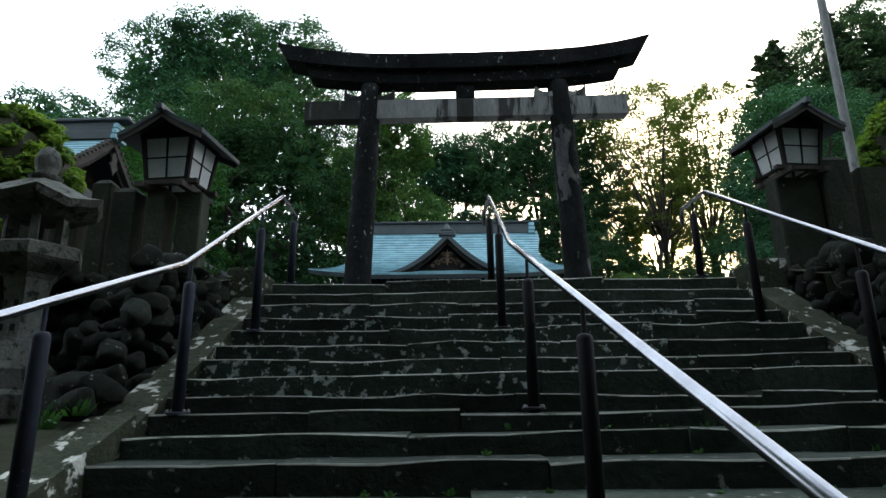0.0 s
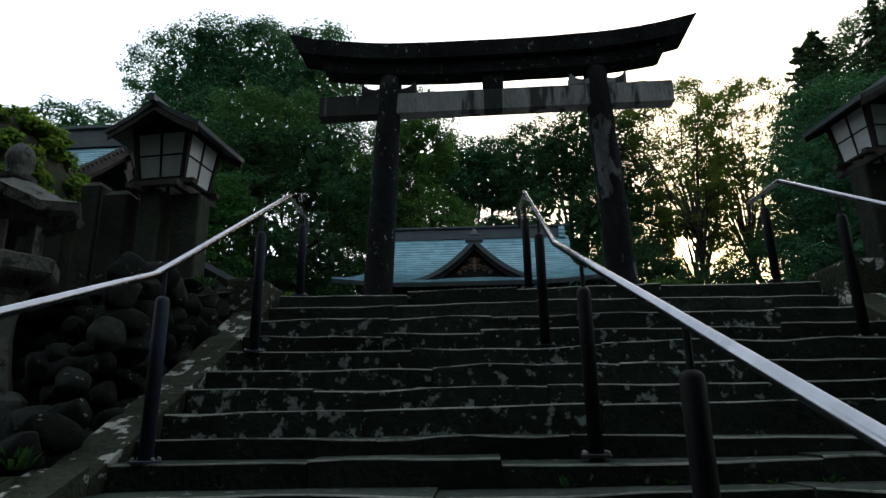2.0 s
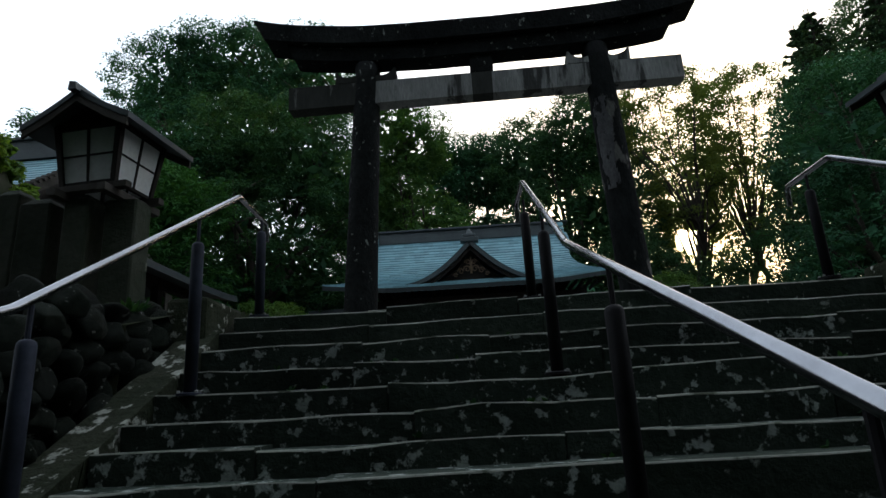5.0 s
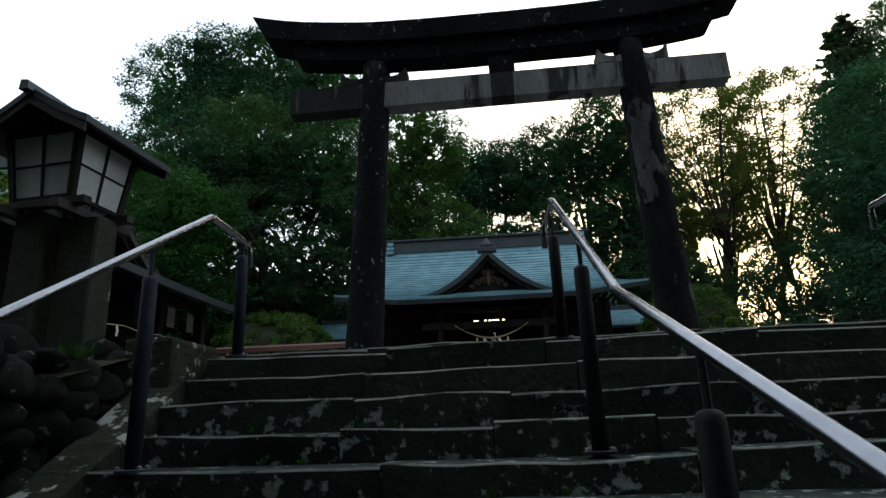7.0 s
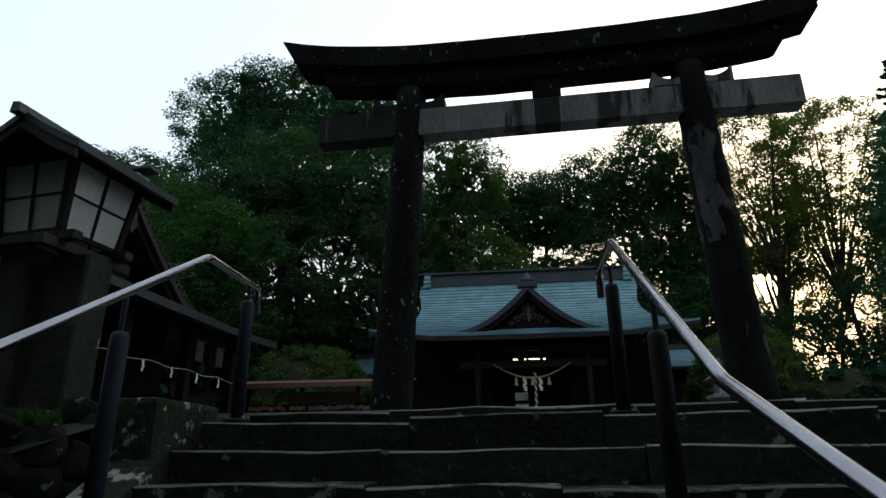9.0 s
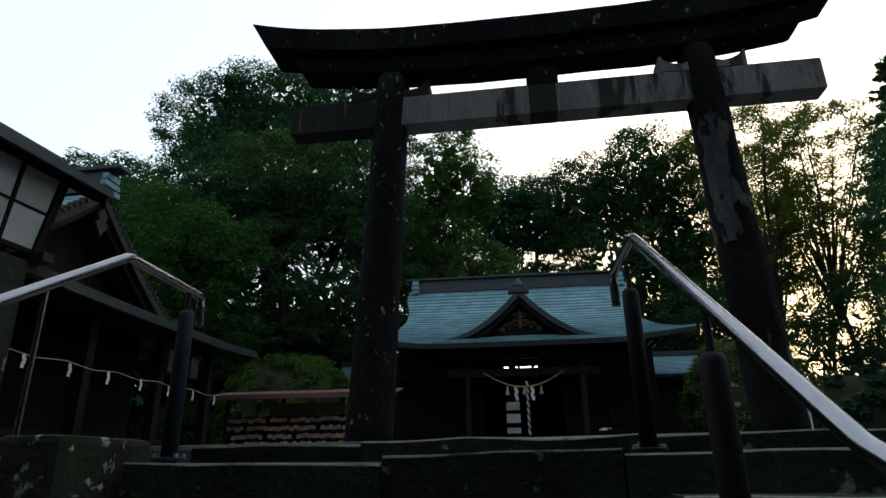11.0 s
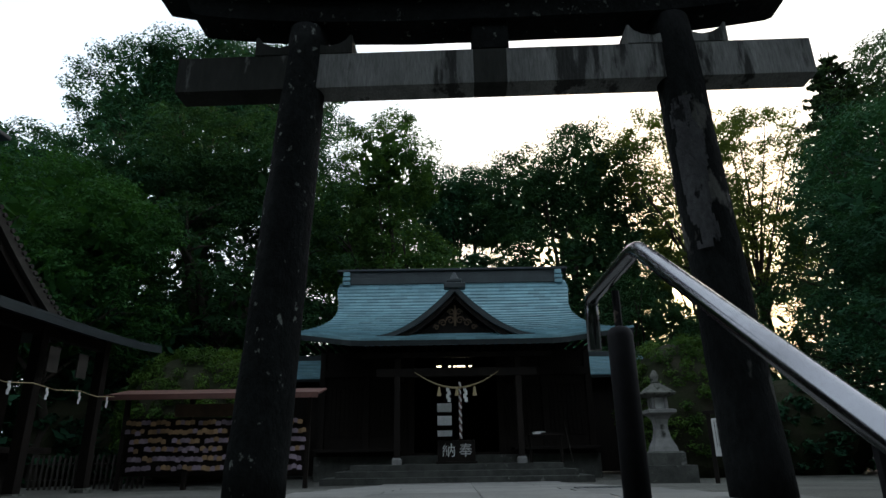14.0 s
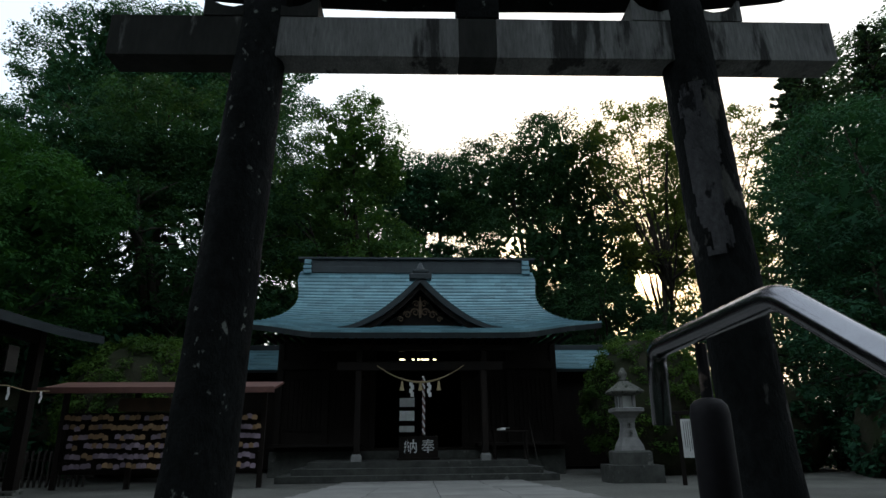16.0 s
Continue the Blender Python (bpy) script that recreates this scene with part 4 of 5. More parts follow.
# lit tubes in the hall
for dx, w in ((-0.42, 0.14), (-0.12, 0.06), (0.02, 0.06), (0.2, 0.22), (0.46, 0.08)):
    lamp = empty("ceiling_lamp", local(dx - 0.05, 2.0, 2.93), "small glowing ceiling lamp inside the dark hall", "lamp", "lamps in the hall")
    part("tube", box(-w / 2, w / 2, -0.03, 0.03, -0.035, 0.0, 0.01), glow_mat("lamp_glow", (1.0, 0.86, 0.55), 4.0), lamp, "warm white glowing tube")
    part("housing", box(-w / 2 - 0.02, w / 2 + 0.02, -0.04, 0.04, 0.0, 0.42), WOOD, lamp)

# straw rope with paper streamers and tassels
rope = empty("sacred_rope", local(0.0, 0.84, 0), "twisted straw rope with white zigzag paper streamers", "rope")
pts = [(-1.1 + 2.2 * i / 20, 0, 2.62 - 0.42 * (1 - abs(-1 + i / 10) ** 1.9)) for i in range(21)]
part("rope", add_tube(bmesh.new(), pts, [0.012 + 0.018 * (1 - abs(-1 + i / 10)) for i in range(21)], 8), STRAW, rope, smooth=True)
for x in (-0.22, 0.22):
    bm = bmesh.new()
    for k in range(4):
        add_box(bm, -0.055 + (k % 2) * 0.03, 0.025 + (k % 2) * 0.03, -0.002 - 0.004 * k, 0.002 - 0.004 * k, -0.09 * (k + 1), -0.09 * k + 0.02)
    part("paper_streamer", bm, WHITE, rope, "white folded paper", m=pose(x, 0, 2.2))
for x in (-0.46, 0.0, 0.46):
    part("tassel", lathe([(0.012, 2.23), (0.03, 2.2), (0.035, 2.12), (0.06, 2.0)], 10, (x, 0)), STRAW, rope)

# bell rope
bell = empty("bell_rope", local(0.08, 0.9, 0), "striped bell rope hanging before the offering box", "rope")
for k in range(2):
    bm = bmesh.new()
    pts = [(0.022 * math.cos(i * 0.9 + k * math.pi), 0.022 * math.sin(i * 0.9 + k * math.pi), 2.35 - 0.0265 * i) for i in range(54)]
    part("rope_strand", add_tube(bm, pts, [0.022] * 54, 6), WHITE if k else RED_ROOF, bell, smooth=True)

# offering box with its two characters
obox = empty("offering_box", local(-0.03, 1.55, 0.33), "dark wooden offering box with two white characters", "offering box")
part("body", add_box(box(-0.5, 0.5, 0, 0.5, 0.05, 0.58, 0.015), -0.54, 0.54, -0.03, 0.53, 0.0, 0.06, 0.01), WOOD, obox)
bm = bmesh.new()
for k in range(8):
    add_box(bm, -0.46 + k * 0.13, -0.42 + k * 0.13, 0.02, 0.48, 0.58, 0.61)
part("slats", bm, WOOD, obox)


def lettering(name, text, size, material, parent, m, label=""):
    cu = bpy.data.curves.new(name, "FONT")
    cu.body, cu.size, cu.align_x, cu.align_y, cu.extrude = text, size, "CENTER", "CENTER", 0.003
    tmp = bpy.data.objects.new(name, cu)
    scene.collection.objects.link(tmp)
    dg = bpy.context.evaluated_depsgraph_get()
    me = bpy.data.meshes.new_from_object(tmp.evaluated_get(dg))
    bpy.data.objects.remove(tmp)
    me.materials.clear()
    me.materials.append(material)
    ob = new(name, me)
    ob.parent = parent
    ob.matrix_basis = m
    return tagged(ob, label)


lettering("character", "納", 0.36, WHITE, obox, pose(-0.2, -0.004, 0.31, 90), "white painted character")
lettering("character", "奉", 0.36, WHITE, obox, pose(0.24, -0.004, 0.31, 90), "white painted character")

# notice papers on the inner screen, and a side table with a box
stand = empty("notice_stand", local(-0.33, 1.36, 0.33), "white paper notices hung on a thin dark pole", "notice")
part("pole", box(-0.012, 0.012, 0.008, 0.03, 0.0, 2.5), WOOD, stand)
for z, h in ((1.30, 0.22), (0.96, 0.24), (0.68, 0.15)):
    part("paper", box(-0.19, 0.19, -0.006, 0.006, z, z + h), PAPER, stand, "white paper notice")
table = empty("side_table", local(2.3, 1.4, 0.33), "small dark wooden side table in the porch", "table")
part("tabletop", box(-0.45, 0.45, -0.2, 0.2, 0.66, 0.7, 0.006), WOOD, table)
for sx in (-1, 1):
    for sy in (-1, 1):
        part("leg", box(sx * 0.4 - 0.02, sx * 0.4 + 0.02, sy * 0.16 - 0.02, sy * 0.16 + 0.02, 0, 0.66), WOOD, table)
tagged(part("paper_stack", add_box(box(-0.12, 0.08, -0.08, 0.08, 0, 0.05, 0.005), -0.05, 0.2, -0.06, 0.06, 0.05, 0.07), WHITE, m=local(2.1, 1.4, 1.03)), "white papers and box lying on the table", "papers")
tagged(part("broom", add_tube(bmesh.new(), [(0, 0, 0), (-0.12, 0.3, 1.05)], [0.014, 0.012], 8), GREY_WOOD, m=local(3.1, 0.6 + 1.4, 0.33)), "wooden broom stick leaning at the hall", "broom")

# side wings with copper roofs
for s in (-1, 1):
    wing = empty("side_wing", local(s * 5.0, 4.8, 0), "low timber wing with copper roof beside the hall", "building", "shrine wings")
    part("wall", box(-1.35, 1.35, 0.4, 2.6, 0.0, 2.95), WOOD, wing)

    def wing_roof(u, v):
        return ((2 * u - 1) * 1.6, -0.2 + 1.7 * v, 2.95 + 0.85 * v ** 1.15)
    tagged(part("roof", roof_courses(wing_roof, 6, 14, 5), COPPER, wing), kind="stuff")
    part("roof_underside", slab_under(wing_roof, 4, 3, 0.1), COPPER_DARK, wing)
    part("ridge", box(-1.65, 1.65, 1.4, 1.7, 3.76, 3.94, 0.02), COPPER_DARK, wing)


# ---- votive plaque rack ----
def build_rack():
    top = empty("plaque_rack", pose(-5.38, 19.75, FAR - 0.02, 0, 0, 2.5), "roofed rack hung full of small votive plaques", "rack")
    for x in (-2.05, -0.6, 0.9, 2.05):
        part("rack_post", box(x - 0.05, x + 0.05, -0.05, 0.05, 0, 2.0, 0.006), WOOD, top)
    part("rack_roof", prism([(-0.62, 1.98), (0.5, 2.2), (0.5, 2.16), (-0.62, 1.94)], "x", -2.35, 2.35), RED_ROOF, top, "red-brown sheet metal roof")
    part("fascia", box(-2.35, 2.35, -0.63, -0.60, 1.88, 2.0, 0.005), RED_ROOF, top)
    part("head_board", box(-0.95, 0.95, -0.075, -0.05, 1.54, 1.82, 0.006), HEAD_BOARD, top, "faded wooden head board")
    part("back_board", box(-2.0, 2.0, 0.05, 0.08, 0.3, 1.52), WOOD, top)
    for k in range(6):
        part("hanging_bar", box(-2.0, 2.0, -0.075, -0.05, 1.475 - 0.19 * k, 1.495 - 0.19 * k), WOOD, top)
    rng = random.Random(6)
    shape = [(-0.056, 0), (0.056, 0), (0.056, 0.08), (0, 0.105), (-0.056, 0.08)]
    wood_me = part("plaque", prism(shape, "y", -0.005, 0.005), EMA, top, m=pose(-1.93, -0.09, 1.38)).data
    pink_me = part("plaque", prism(shape, "y", -0.005, 0.005), EMA_PINK, top, m=pose(-1.93, -0.09, 1.19)).data
    for k in range(6):
        x = -1.8
        while x < 1.98:
            pale = rng.random() < (0.25 + 0.11 * k)
            share("plaque", pink_me if pale else wood_me, top, pose(x, -0.09 - rng.uniform(0, 0.02), 1.38 - 0.19 * k + rng.uniform(-0.04, 0.012), rng.uniform(-12, 4), rng.uniform(-9, 9), rng.uniform(-12, 12)))
            x += rng.uniform(0.075, 0.125)
            if rng.random() < 0.05:
                x += 0.12


build_rack()


# ---- notice board by the lantern ----
board = empty("notice_board", pose(5.3, 18.1, FAR, 0, 0, -24), "white notice board with text on dark posts", "sign")
for s in (-1, 1):
    part("post", box(s * 0.36 - 0.04, s * 0.36 + 0.04, -0.04, 0.04, 0, 1.35, 0.006), WOOD, board)
part("panel", box(-0.32, 0.32, -0.06, -0.03, 0.52, 1.22, 0.006), WHITE, board, "white panel")
part("top_rail", box(-0.45, 0.45, -0.06, 0.06, 1.3, 1.37, 0.006), WOOD, board)
bm = bmesh.new()
rng = random.Random(5)
for k in range(16):
    x = 0.285 - k * 0.037
    add_box(bm, x - 0.006, x + 0.004, -0.0625, -0.061, 0.58 + rng.uniform(0, 0.2), 1.18)
part("text_bars", bm, WOOD, board, "rows of small dark vertical writing")


# ---- side hall with gable ----
def build_side_hall():
    top = empty("side_hall", pose(-8.0, 14.65, FAR), "dark timber side hall with copper gable roof", "hall")
    length, half, zp, zf = 7.0, 3.35, 5.46, 3.1

    def z_at(y):
        u = abs(y) / half
        return zp - (zp - zf) * (1.28 * u - 0.28 * u * u)

    for s in (-1, 1):
        def slope(u, v, s=s):
            y = s * half * (1 - v)
            return (0.0 - length * (u if s < 0 else 1 - u), y, z_at(y))
        tagged(part("roof", roof_courses(slope, 8, 22, 12), COPPER, top), kind="stuff")
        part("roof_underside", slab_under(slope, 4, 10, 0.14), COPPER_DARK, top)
        ys = [s * half * i / 12 for i in range(13)]
        o = [(y, z_at(y) + 0.02) for y in ys] + [(y, z_at(y) - 0.2) for y in ys[::-1]]
        part("barge_board", prism(o, "x", 0.0, 0.09), GREY_WOOD, top)
        o = [(y, z_at(y) - 0.19) for y in ys[:12]] + [(y, z_at(y) - 0.36) for y in ys[:12][::-1]]
        part("inner_board", prism(o, "x", -0.12, -0.02), WOOD, top)
        bm = bmesh.new()
        for i in range(26):
            y = s * half * (i + 0.5) / 26
            add_tube(bm, [(-0.05, y, z_at(y) + 0.03), (0.13, y, z_at(y) + 0.03)], [0.045, 0.045], 8)
        part("edge_tiles", bm, GREY_WOOD, top, "row of round tile ends")
    part("ridge_beam", add_box(add_box(box(-length, 0.1, -0.16, 0.16, zp - 0.05, zp + 0.16, 0.01), -length, 0.1, -0.12, 0.12, zp + 0.16, zp + 0.42), -length, 0.45, -0.18, 0.18, zp + 0.42, zp + 0.5, 0.02), COPPER_DARK, top)
    bm = bmesh.new()
    for k in range(3):
        add_box(bm, 0.1, 0.22, -0.25 + 0.03 * k, 0.25 - 0.03 * k, zp - 0.08 + 0.15 * k, zp + 0.03 + 0.15 * k, 0.01)
    part("ridge_ornament", bm, COPPER, top)
    part("gable_wall", prism([(-half + 0.5, zf + 0.1), (half - 0.5, zf + 0.1), (1.3, z_at(1.3) - 0.25), (0, zp - 0.25), (-1.3, z_at(1.3) - 0.25)], "x", -0.75, -0.65), WOOD, top)
    bm = prism([(0, zp - 0.36), (0.12, zp - 0.5), (0.09, zp - 0.62), (0.17, zp - 0.72), (0.05, zp - 0.86), (0, zp - 0.95), (-0.05, zp - 0.86), (-0.17, zp - 0.72), (-0.09, zp - 0.62), (-0.12, zp - 0.5)], "x", 0.09, 0.14)
    part("gable_pendant", bm, GREY_WOOD, top, "carved grey pendant")
    # lower roof on the gable side
    def skirt(u, v):
        return (1.75 - 2.3 * v, -half - 0.5 + u * (2 * half + 1.0), 2.8 + 0.62 * v + 0.1 * abs(2 * u - 1) ** 4 * (1 - v))
    tagged(part("lower_roof", roof_courses(skirt, 12, 8, 10), COPPER_DARK, top), kind="stuff")
    part("lower_underside", slab_under(skirt, 10, 3, 0.13), COPPER_DARK, top)
    for y in (-3.0, -1.0, 1.0, 2.85):
        part("post", box(1.0, 1.18, y - 0.09, y + 0.09, 0.1, 2.93, 0.01), WOOD, top)
        part("post_base", box(0.95, 1.23, y - 0.14, y + 0.14, 0.0, 0.14, 0.02), LANTERN_STONE, top)
    part("beam", box(1.0, 1.16, -3.1, 2.95, 2.63, 2.83, 0.01), WOOD, top)
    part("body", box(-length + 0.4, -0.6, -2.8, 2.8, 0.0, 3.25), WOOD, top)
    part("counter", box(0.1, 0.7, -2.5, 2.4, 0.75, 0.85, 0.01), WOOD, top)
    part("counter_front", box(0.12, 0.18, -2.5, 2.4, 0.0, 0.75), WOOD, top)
    return top


build_side_hall()
# cord with small paper streamers along the side hall
cord = empty("streamer_cord", pose(-6.55, 14.65, FAR), "thin cord with small white paper streamers", "cord")
part("cord", add_tube(bmesh.new(), [(0, -3 + i * 0.585, 1.78 - 0.05 * (i % 2)) for i in range(11)], [0.008] * 11, 6), STRAW, cord)
for i in range(7):
    bm = bmesh.new()
    for k in range(3):
        add_box(bm, -0.002, 0.002, -0.035 + (k % 2) * 0.02, 0.02 + (k % 2) * 0.02, -0.06 * (k + 1), -0.06 * k + 0.015)
    part("paper_streamer", bm, WHITE, cord, "white folded paper", m=pose(0, -2.6 + i * 0.87, 1.74))
for y in (15.6, 16.4):
    tagged(part("hanging_sign", box(-0.015, 0.015, -0.14, 0.14, 0, 0.42, 0.004), GREY_WOOD, m=pose(-6.6, y, 4.62)), "small grey wooden sign hung under the eave", "sign", "hanging signs")
tagged(part("metal_pole", add_tube(bmesh.new(), [(0, 0, 0), (0, 0, 1.5)], [0.022, 0.022], 10), STEEL, m=pose(-3.87, 9.2, 2.86)), "thin upright pale metal pole by the side hall", "pole")

# low bamboo fence
fence = empty("bamboo_fence", pose(-9.9, 20.4, FAR, 0, 0, 3), "low fence of upright weathered bamboo stakes", "fence")
rng = random.Random(9)
for k in range(22):
    part("stake", lathe([(0.028, 0), (0.028, 0.72 + rng.uniform(-0.05, 0.05)), (0.01, 0.75)], 8, (k * 0.125, 0)), GREY_WOOD, fence)
for z in (0.2, 0.55):
    part("fence_rail", add_tube(bmesh.new(), [(-0.1, 0.04, z), (2.8, 0.04, z)], [0.02, 0.02], 8), GREY_WOOD, fence)

# flag pole at the side
tagged(part("steel_pole", lathe([(0.06, 2.6), (0.055, 9.5), (0.04, 12.5)], 14, (5.65, 9.0)), GREY_STONE), "tall pale grey metal pole among the trees", "pole")


# ---- trees ----
SUN_GAP = [Vector((12.15 - 0.14 * i, 35.0, 10.66)) for i in range(8)]


def leaf_mesh(name, centres, radii, per, leaf, seed, flat=0.6, droop=0.0, billow=0.7, origin=None, inner=None):
    """Many small leaves gathered in clumps; each leaf is a folded piece of its own. inner: points of larger leaves inside."""
    r = np.random.RandomState(seed)
    centres, radii = np.array(centres), np.array(radii)
    n = len(centres) * per
    c = np.repeat(centres, per, 0)
    d = r.normal(size=(n, 3))
    d /= np.linalg.norm(d, axis=1)[:, None]
    d[:, 2] = np.where(r.uniform(size=n) < billow, np.abs(d[:, 2]), d[:, 2])
    rad = np.repeat(radii, per)[:, None] * (1 - 0.75 * r.uniform(0, 1, (n, 1)) ** 1.8)
    p = c + d * rad * np.array([1, 1, flat])
    p[:, 2] -= droop * rad[:, 0] * r.uniform(0, 1, n)
    s = leaf * r.uniform(0.6, 1.25, (n, 1))
    if inner is not None:
        q = np.array(inner)
        p = np.concatenate([p, q])
        d = np.concatenate([d, r.normal(size=q.shape)])
        s = np.concatenate([s, r.uniform(0.2, 0.44, (len(q), 1))])
        n = len(p)
    if origin is not None:  # the gap in the leaves through which the sun stands
        free = np.ones(n, bool)
        for g in SUN_GAP:
            free &= np.linalg.norm(np.cross(p + np.array(origin) - np.array(g), np.array(SUN_DIR)), axis=1) > 0.5 + 0.25 * r.uniform(0, 1, n)
        p, d, s = p[free], d[free], s[free]
        n = len(p)
    nrm = d * 0.7 + np.array([0, 0, 0.75]) + r.normal(size=(n, 3)) * 0.45
    nrm /= np.linalg.norm(nrm, axis=1)[:, None]
    a = np.cross(nrm, r.normal(size=(n, 3)))
    a /= np.linalg.norm(a, axis=1)[:, None]
    b = np.cross(nrm, a)
    v = np.stack([p - a * s, p + b * s * 0.45 - nrm * s * 0.12, p + a * s, p - b * s * 0.45 - nrm * s * 0.12], 1).reshape(-1, 3)
    me = bpy.data.meshes.new(name)
    me.vertices.add(len(v))
    me.vertices.foreach_set("co", v.astype(np.float32).ravel())
    me.loops.add(n * 4)
    me.loops.foreach_set("vertex_index", np.arange(n * 4, dtype=np.int32))
    me.polygons.add(n)
    me.polygons.foreach_set("loop_start", np.arange(0, n * 4, 4, dtype=np.int32))
    me.update(calc_edges=True)
    return me


def clumps_on(lobes, grain, seed):
    """Clump centres over uneven rounded lobes, each a (centre, half sizes) pair."""
    r = np.random.RandomState(seed)
    out, rad = [], []
    for k, (mid, size) in enumerate(lobes):
        a, b, c = size
        area = 4 * math.pi * (((a * b) ** 1.6 + (a * c) ** 1.6 + (b * c) ** 1.6) / 3) ** (1 / 1.6)
        count = int(area / (grain * grain * 1.7))
        while count > 0:
            d = r.normal(size=3)
            d /= np.linalg.norm(d)
            if d[2] < -0.7:
                continue
            shift = Vector((seed * 1.7 + k * 5, 0, 0))
            f = 0.80 + 0.25 * r.uniform() ** 0.6 + 0.22 * noise.noise(Vector(d * 2.3) + shift) + 0.12 * noise.noise(Vector(d * 5.0) + shift)
            out.append(tuple(np.array(mid) + d * np.array(size) * f))
            rad.append(grain * r.uniform(0.6, 1.35))
            count -= 1
    return out, rad


def build_tree(name, base, lobes, leaves, leaf, material, label, seed, trunk=0.3, grain=0.8, fill=900, group="trees round the precinct", forks=9, flat=0.65):
    """Trunk with limbs into a crown of leaf clumps; lobes hold their middle in the world and half sizes."""
    top = empty(name, pose(*base), label, "tree", group)
    o = Vector(base)
    lobes = [(Vector(c) - o, tuple(k * 1.03 for k in h)) for c, h in lobes]
    cs, rs = clumps_on(lobes, grain, seed)
    r = np.random.RandomState(seed + 500)
    inner = []
    fill = int(fill * 0.85)
    leaf *= 1.22
    for c, h in lobes:
        q = r.normal(size=(int(fill / len(lobes)), 3))
        q *= (r.uniform(0, 1, (len(q), 1)) ** 0.4) * 0.72 / np.linalg.norm(q, axis=1)[:, None]
        inner.append(q * np.array(h) + np.array(c))
    inner = np.concatenate(inner) if fill else None
    me = leaf_mesh("crown", cs, rs, max(12, int(leaves * 0.85) // len(cs)), leaf, seed, flat, origin=o, inner=inner)
    me.materials.append(material)
    ob = new("crown", me)
    ob.parent = top
    rng = random.Random(seed)
    bm = bmesh.new()
    low = min(lobes, key=lambda e: e[0].z - e[1][2])
    foot = max(low[0].z - low[1][2] * 0.6, 1.2)
    lean = low[0]
    pts = [(lean.x * t * t + 0.25 * noise.noise(Vector((t * 3, seed, 0))), lean.y * t * t + 0.25 * noise.noise(Vector((seed, t * 3, 0))), -0.2 + (foot + 0.2) * t) for t in [i / 6 for i in range(7)]]
    add_tube(bm, pts, [trunk * (1.35 if i == 0 else 1 - 0.07 * i) for i in range(7)], 12)
    part("trunk", bm, BARK, top, smooth=True)
    for k in range(forks):
        bm = bmesh.new()
        e = Vector(rng.choice(cs))
        s = Vector(pts[-1]) - Vector((0, 0, rng.uniform(0, foot * 0.25)))
        mid = s.lerp(e, 0.5) + Vector((rng.uniform(-0.5, 0.5), rng.uniform(-0.5, 0.5), rng.uniform(0, 0.6)))
        add_tube(bm, [s, s.lerp(mid, 0.5), mid, mid.lerp(e, 0.6), e], [trunk * 0.5, trunk * 0.4, trunk * 0.28, trunk * 0.17, 0.02], 7)
        for q in range(3):
            u = mid.lerp(e, 0.15 + 0.28 * q)
            f = u + Vector((rng.uniform(-1, 1), rng.uniform(-1, 1), rng.uniform(0.1, 1))) * min(low[1]) * 0.4
            add_tube(bm, [u, u.lerp(f, 0.5) + Vector((0, 0, 0.1)), f], [trunk * 0.15, trunk * 0.1, 0.012], 5)
        part("limb", bm, BARK, top, smooth=True)
    return top


def build_conifer(base, height, radius, seed, material):
    """A cedar: whorls of rising limbs that carry flat, feathery sprays."""
    top = empty("conifer", pose(*base), "tall dark conifer with feathery layered branches", "tree", "conifers")
    r = random.Random(seed)
    cs, rs = [], []
    bm = bmesh.new()
    z = height * 0.1
    while z < height * 0.99:
        k = 1 - z / height
        bulge = 0.85 + 0.6 * noise.noise(Vector((seed, z * 0.4, 0)))
        for a in range(7 if k > 0.15 else 5):
            ang = r.uniform(0, 6.283)
            ln = radius * (0.03 + 1.1 * k ** 0.85) * bulge * r.uniform(0.55, 1.15)
            e = Vector((math.cos(ang) * ln, math.sin(ang) * ln, z + ln * r.uniform(-0.1, 0.3)))
            add_tube(bm, [(0, 0, z - 0.1), Vector((0, 0, z)).lerp(e, 0.5) - Vector((0, 0, 0.08 * ln)), e], [0.05, 0.03, 0.008], 4)
            for t in (0.3, 0.5, 0.68, 0.84, 0.98):
                side = Vector((-e.y, e.x, 0)) * r.uniform(-0.25, 0.25)
                p = Vector((0, 0, z)).lerp(e, t) + side
                cs.append((p.x, p.y, p.z - 0.1 * ln * t * (1 - t)))
                rs.append((0.08 + 0.36 * min(1.0, 1.3 * k) * (1.15 - 0.5 * t)) * r.uniform(0.7, 1.2))
        z += 0.55 * (0.4 + 0.6 * k)
    add_tube(bm, [(0, 0, -0.2), (0, 0, height * 0.5), (0, 0, height)], [0.28, 0.16, 0.02], 8)
    part("trunk", bm, BARK, top)
    me = leaf_mesh("crown", cs, rs, 22, 0.078, seed, 0.5, 0.6, 0.5)
    me.materials.append(material)
    ob = new("crown", me)
    ob.parent = top
    return top


G = FAR - 0.05
DARK_TREE = "broad evergreen tree with dense dark green crown"
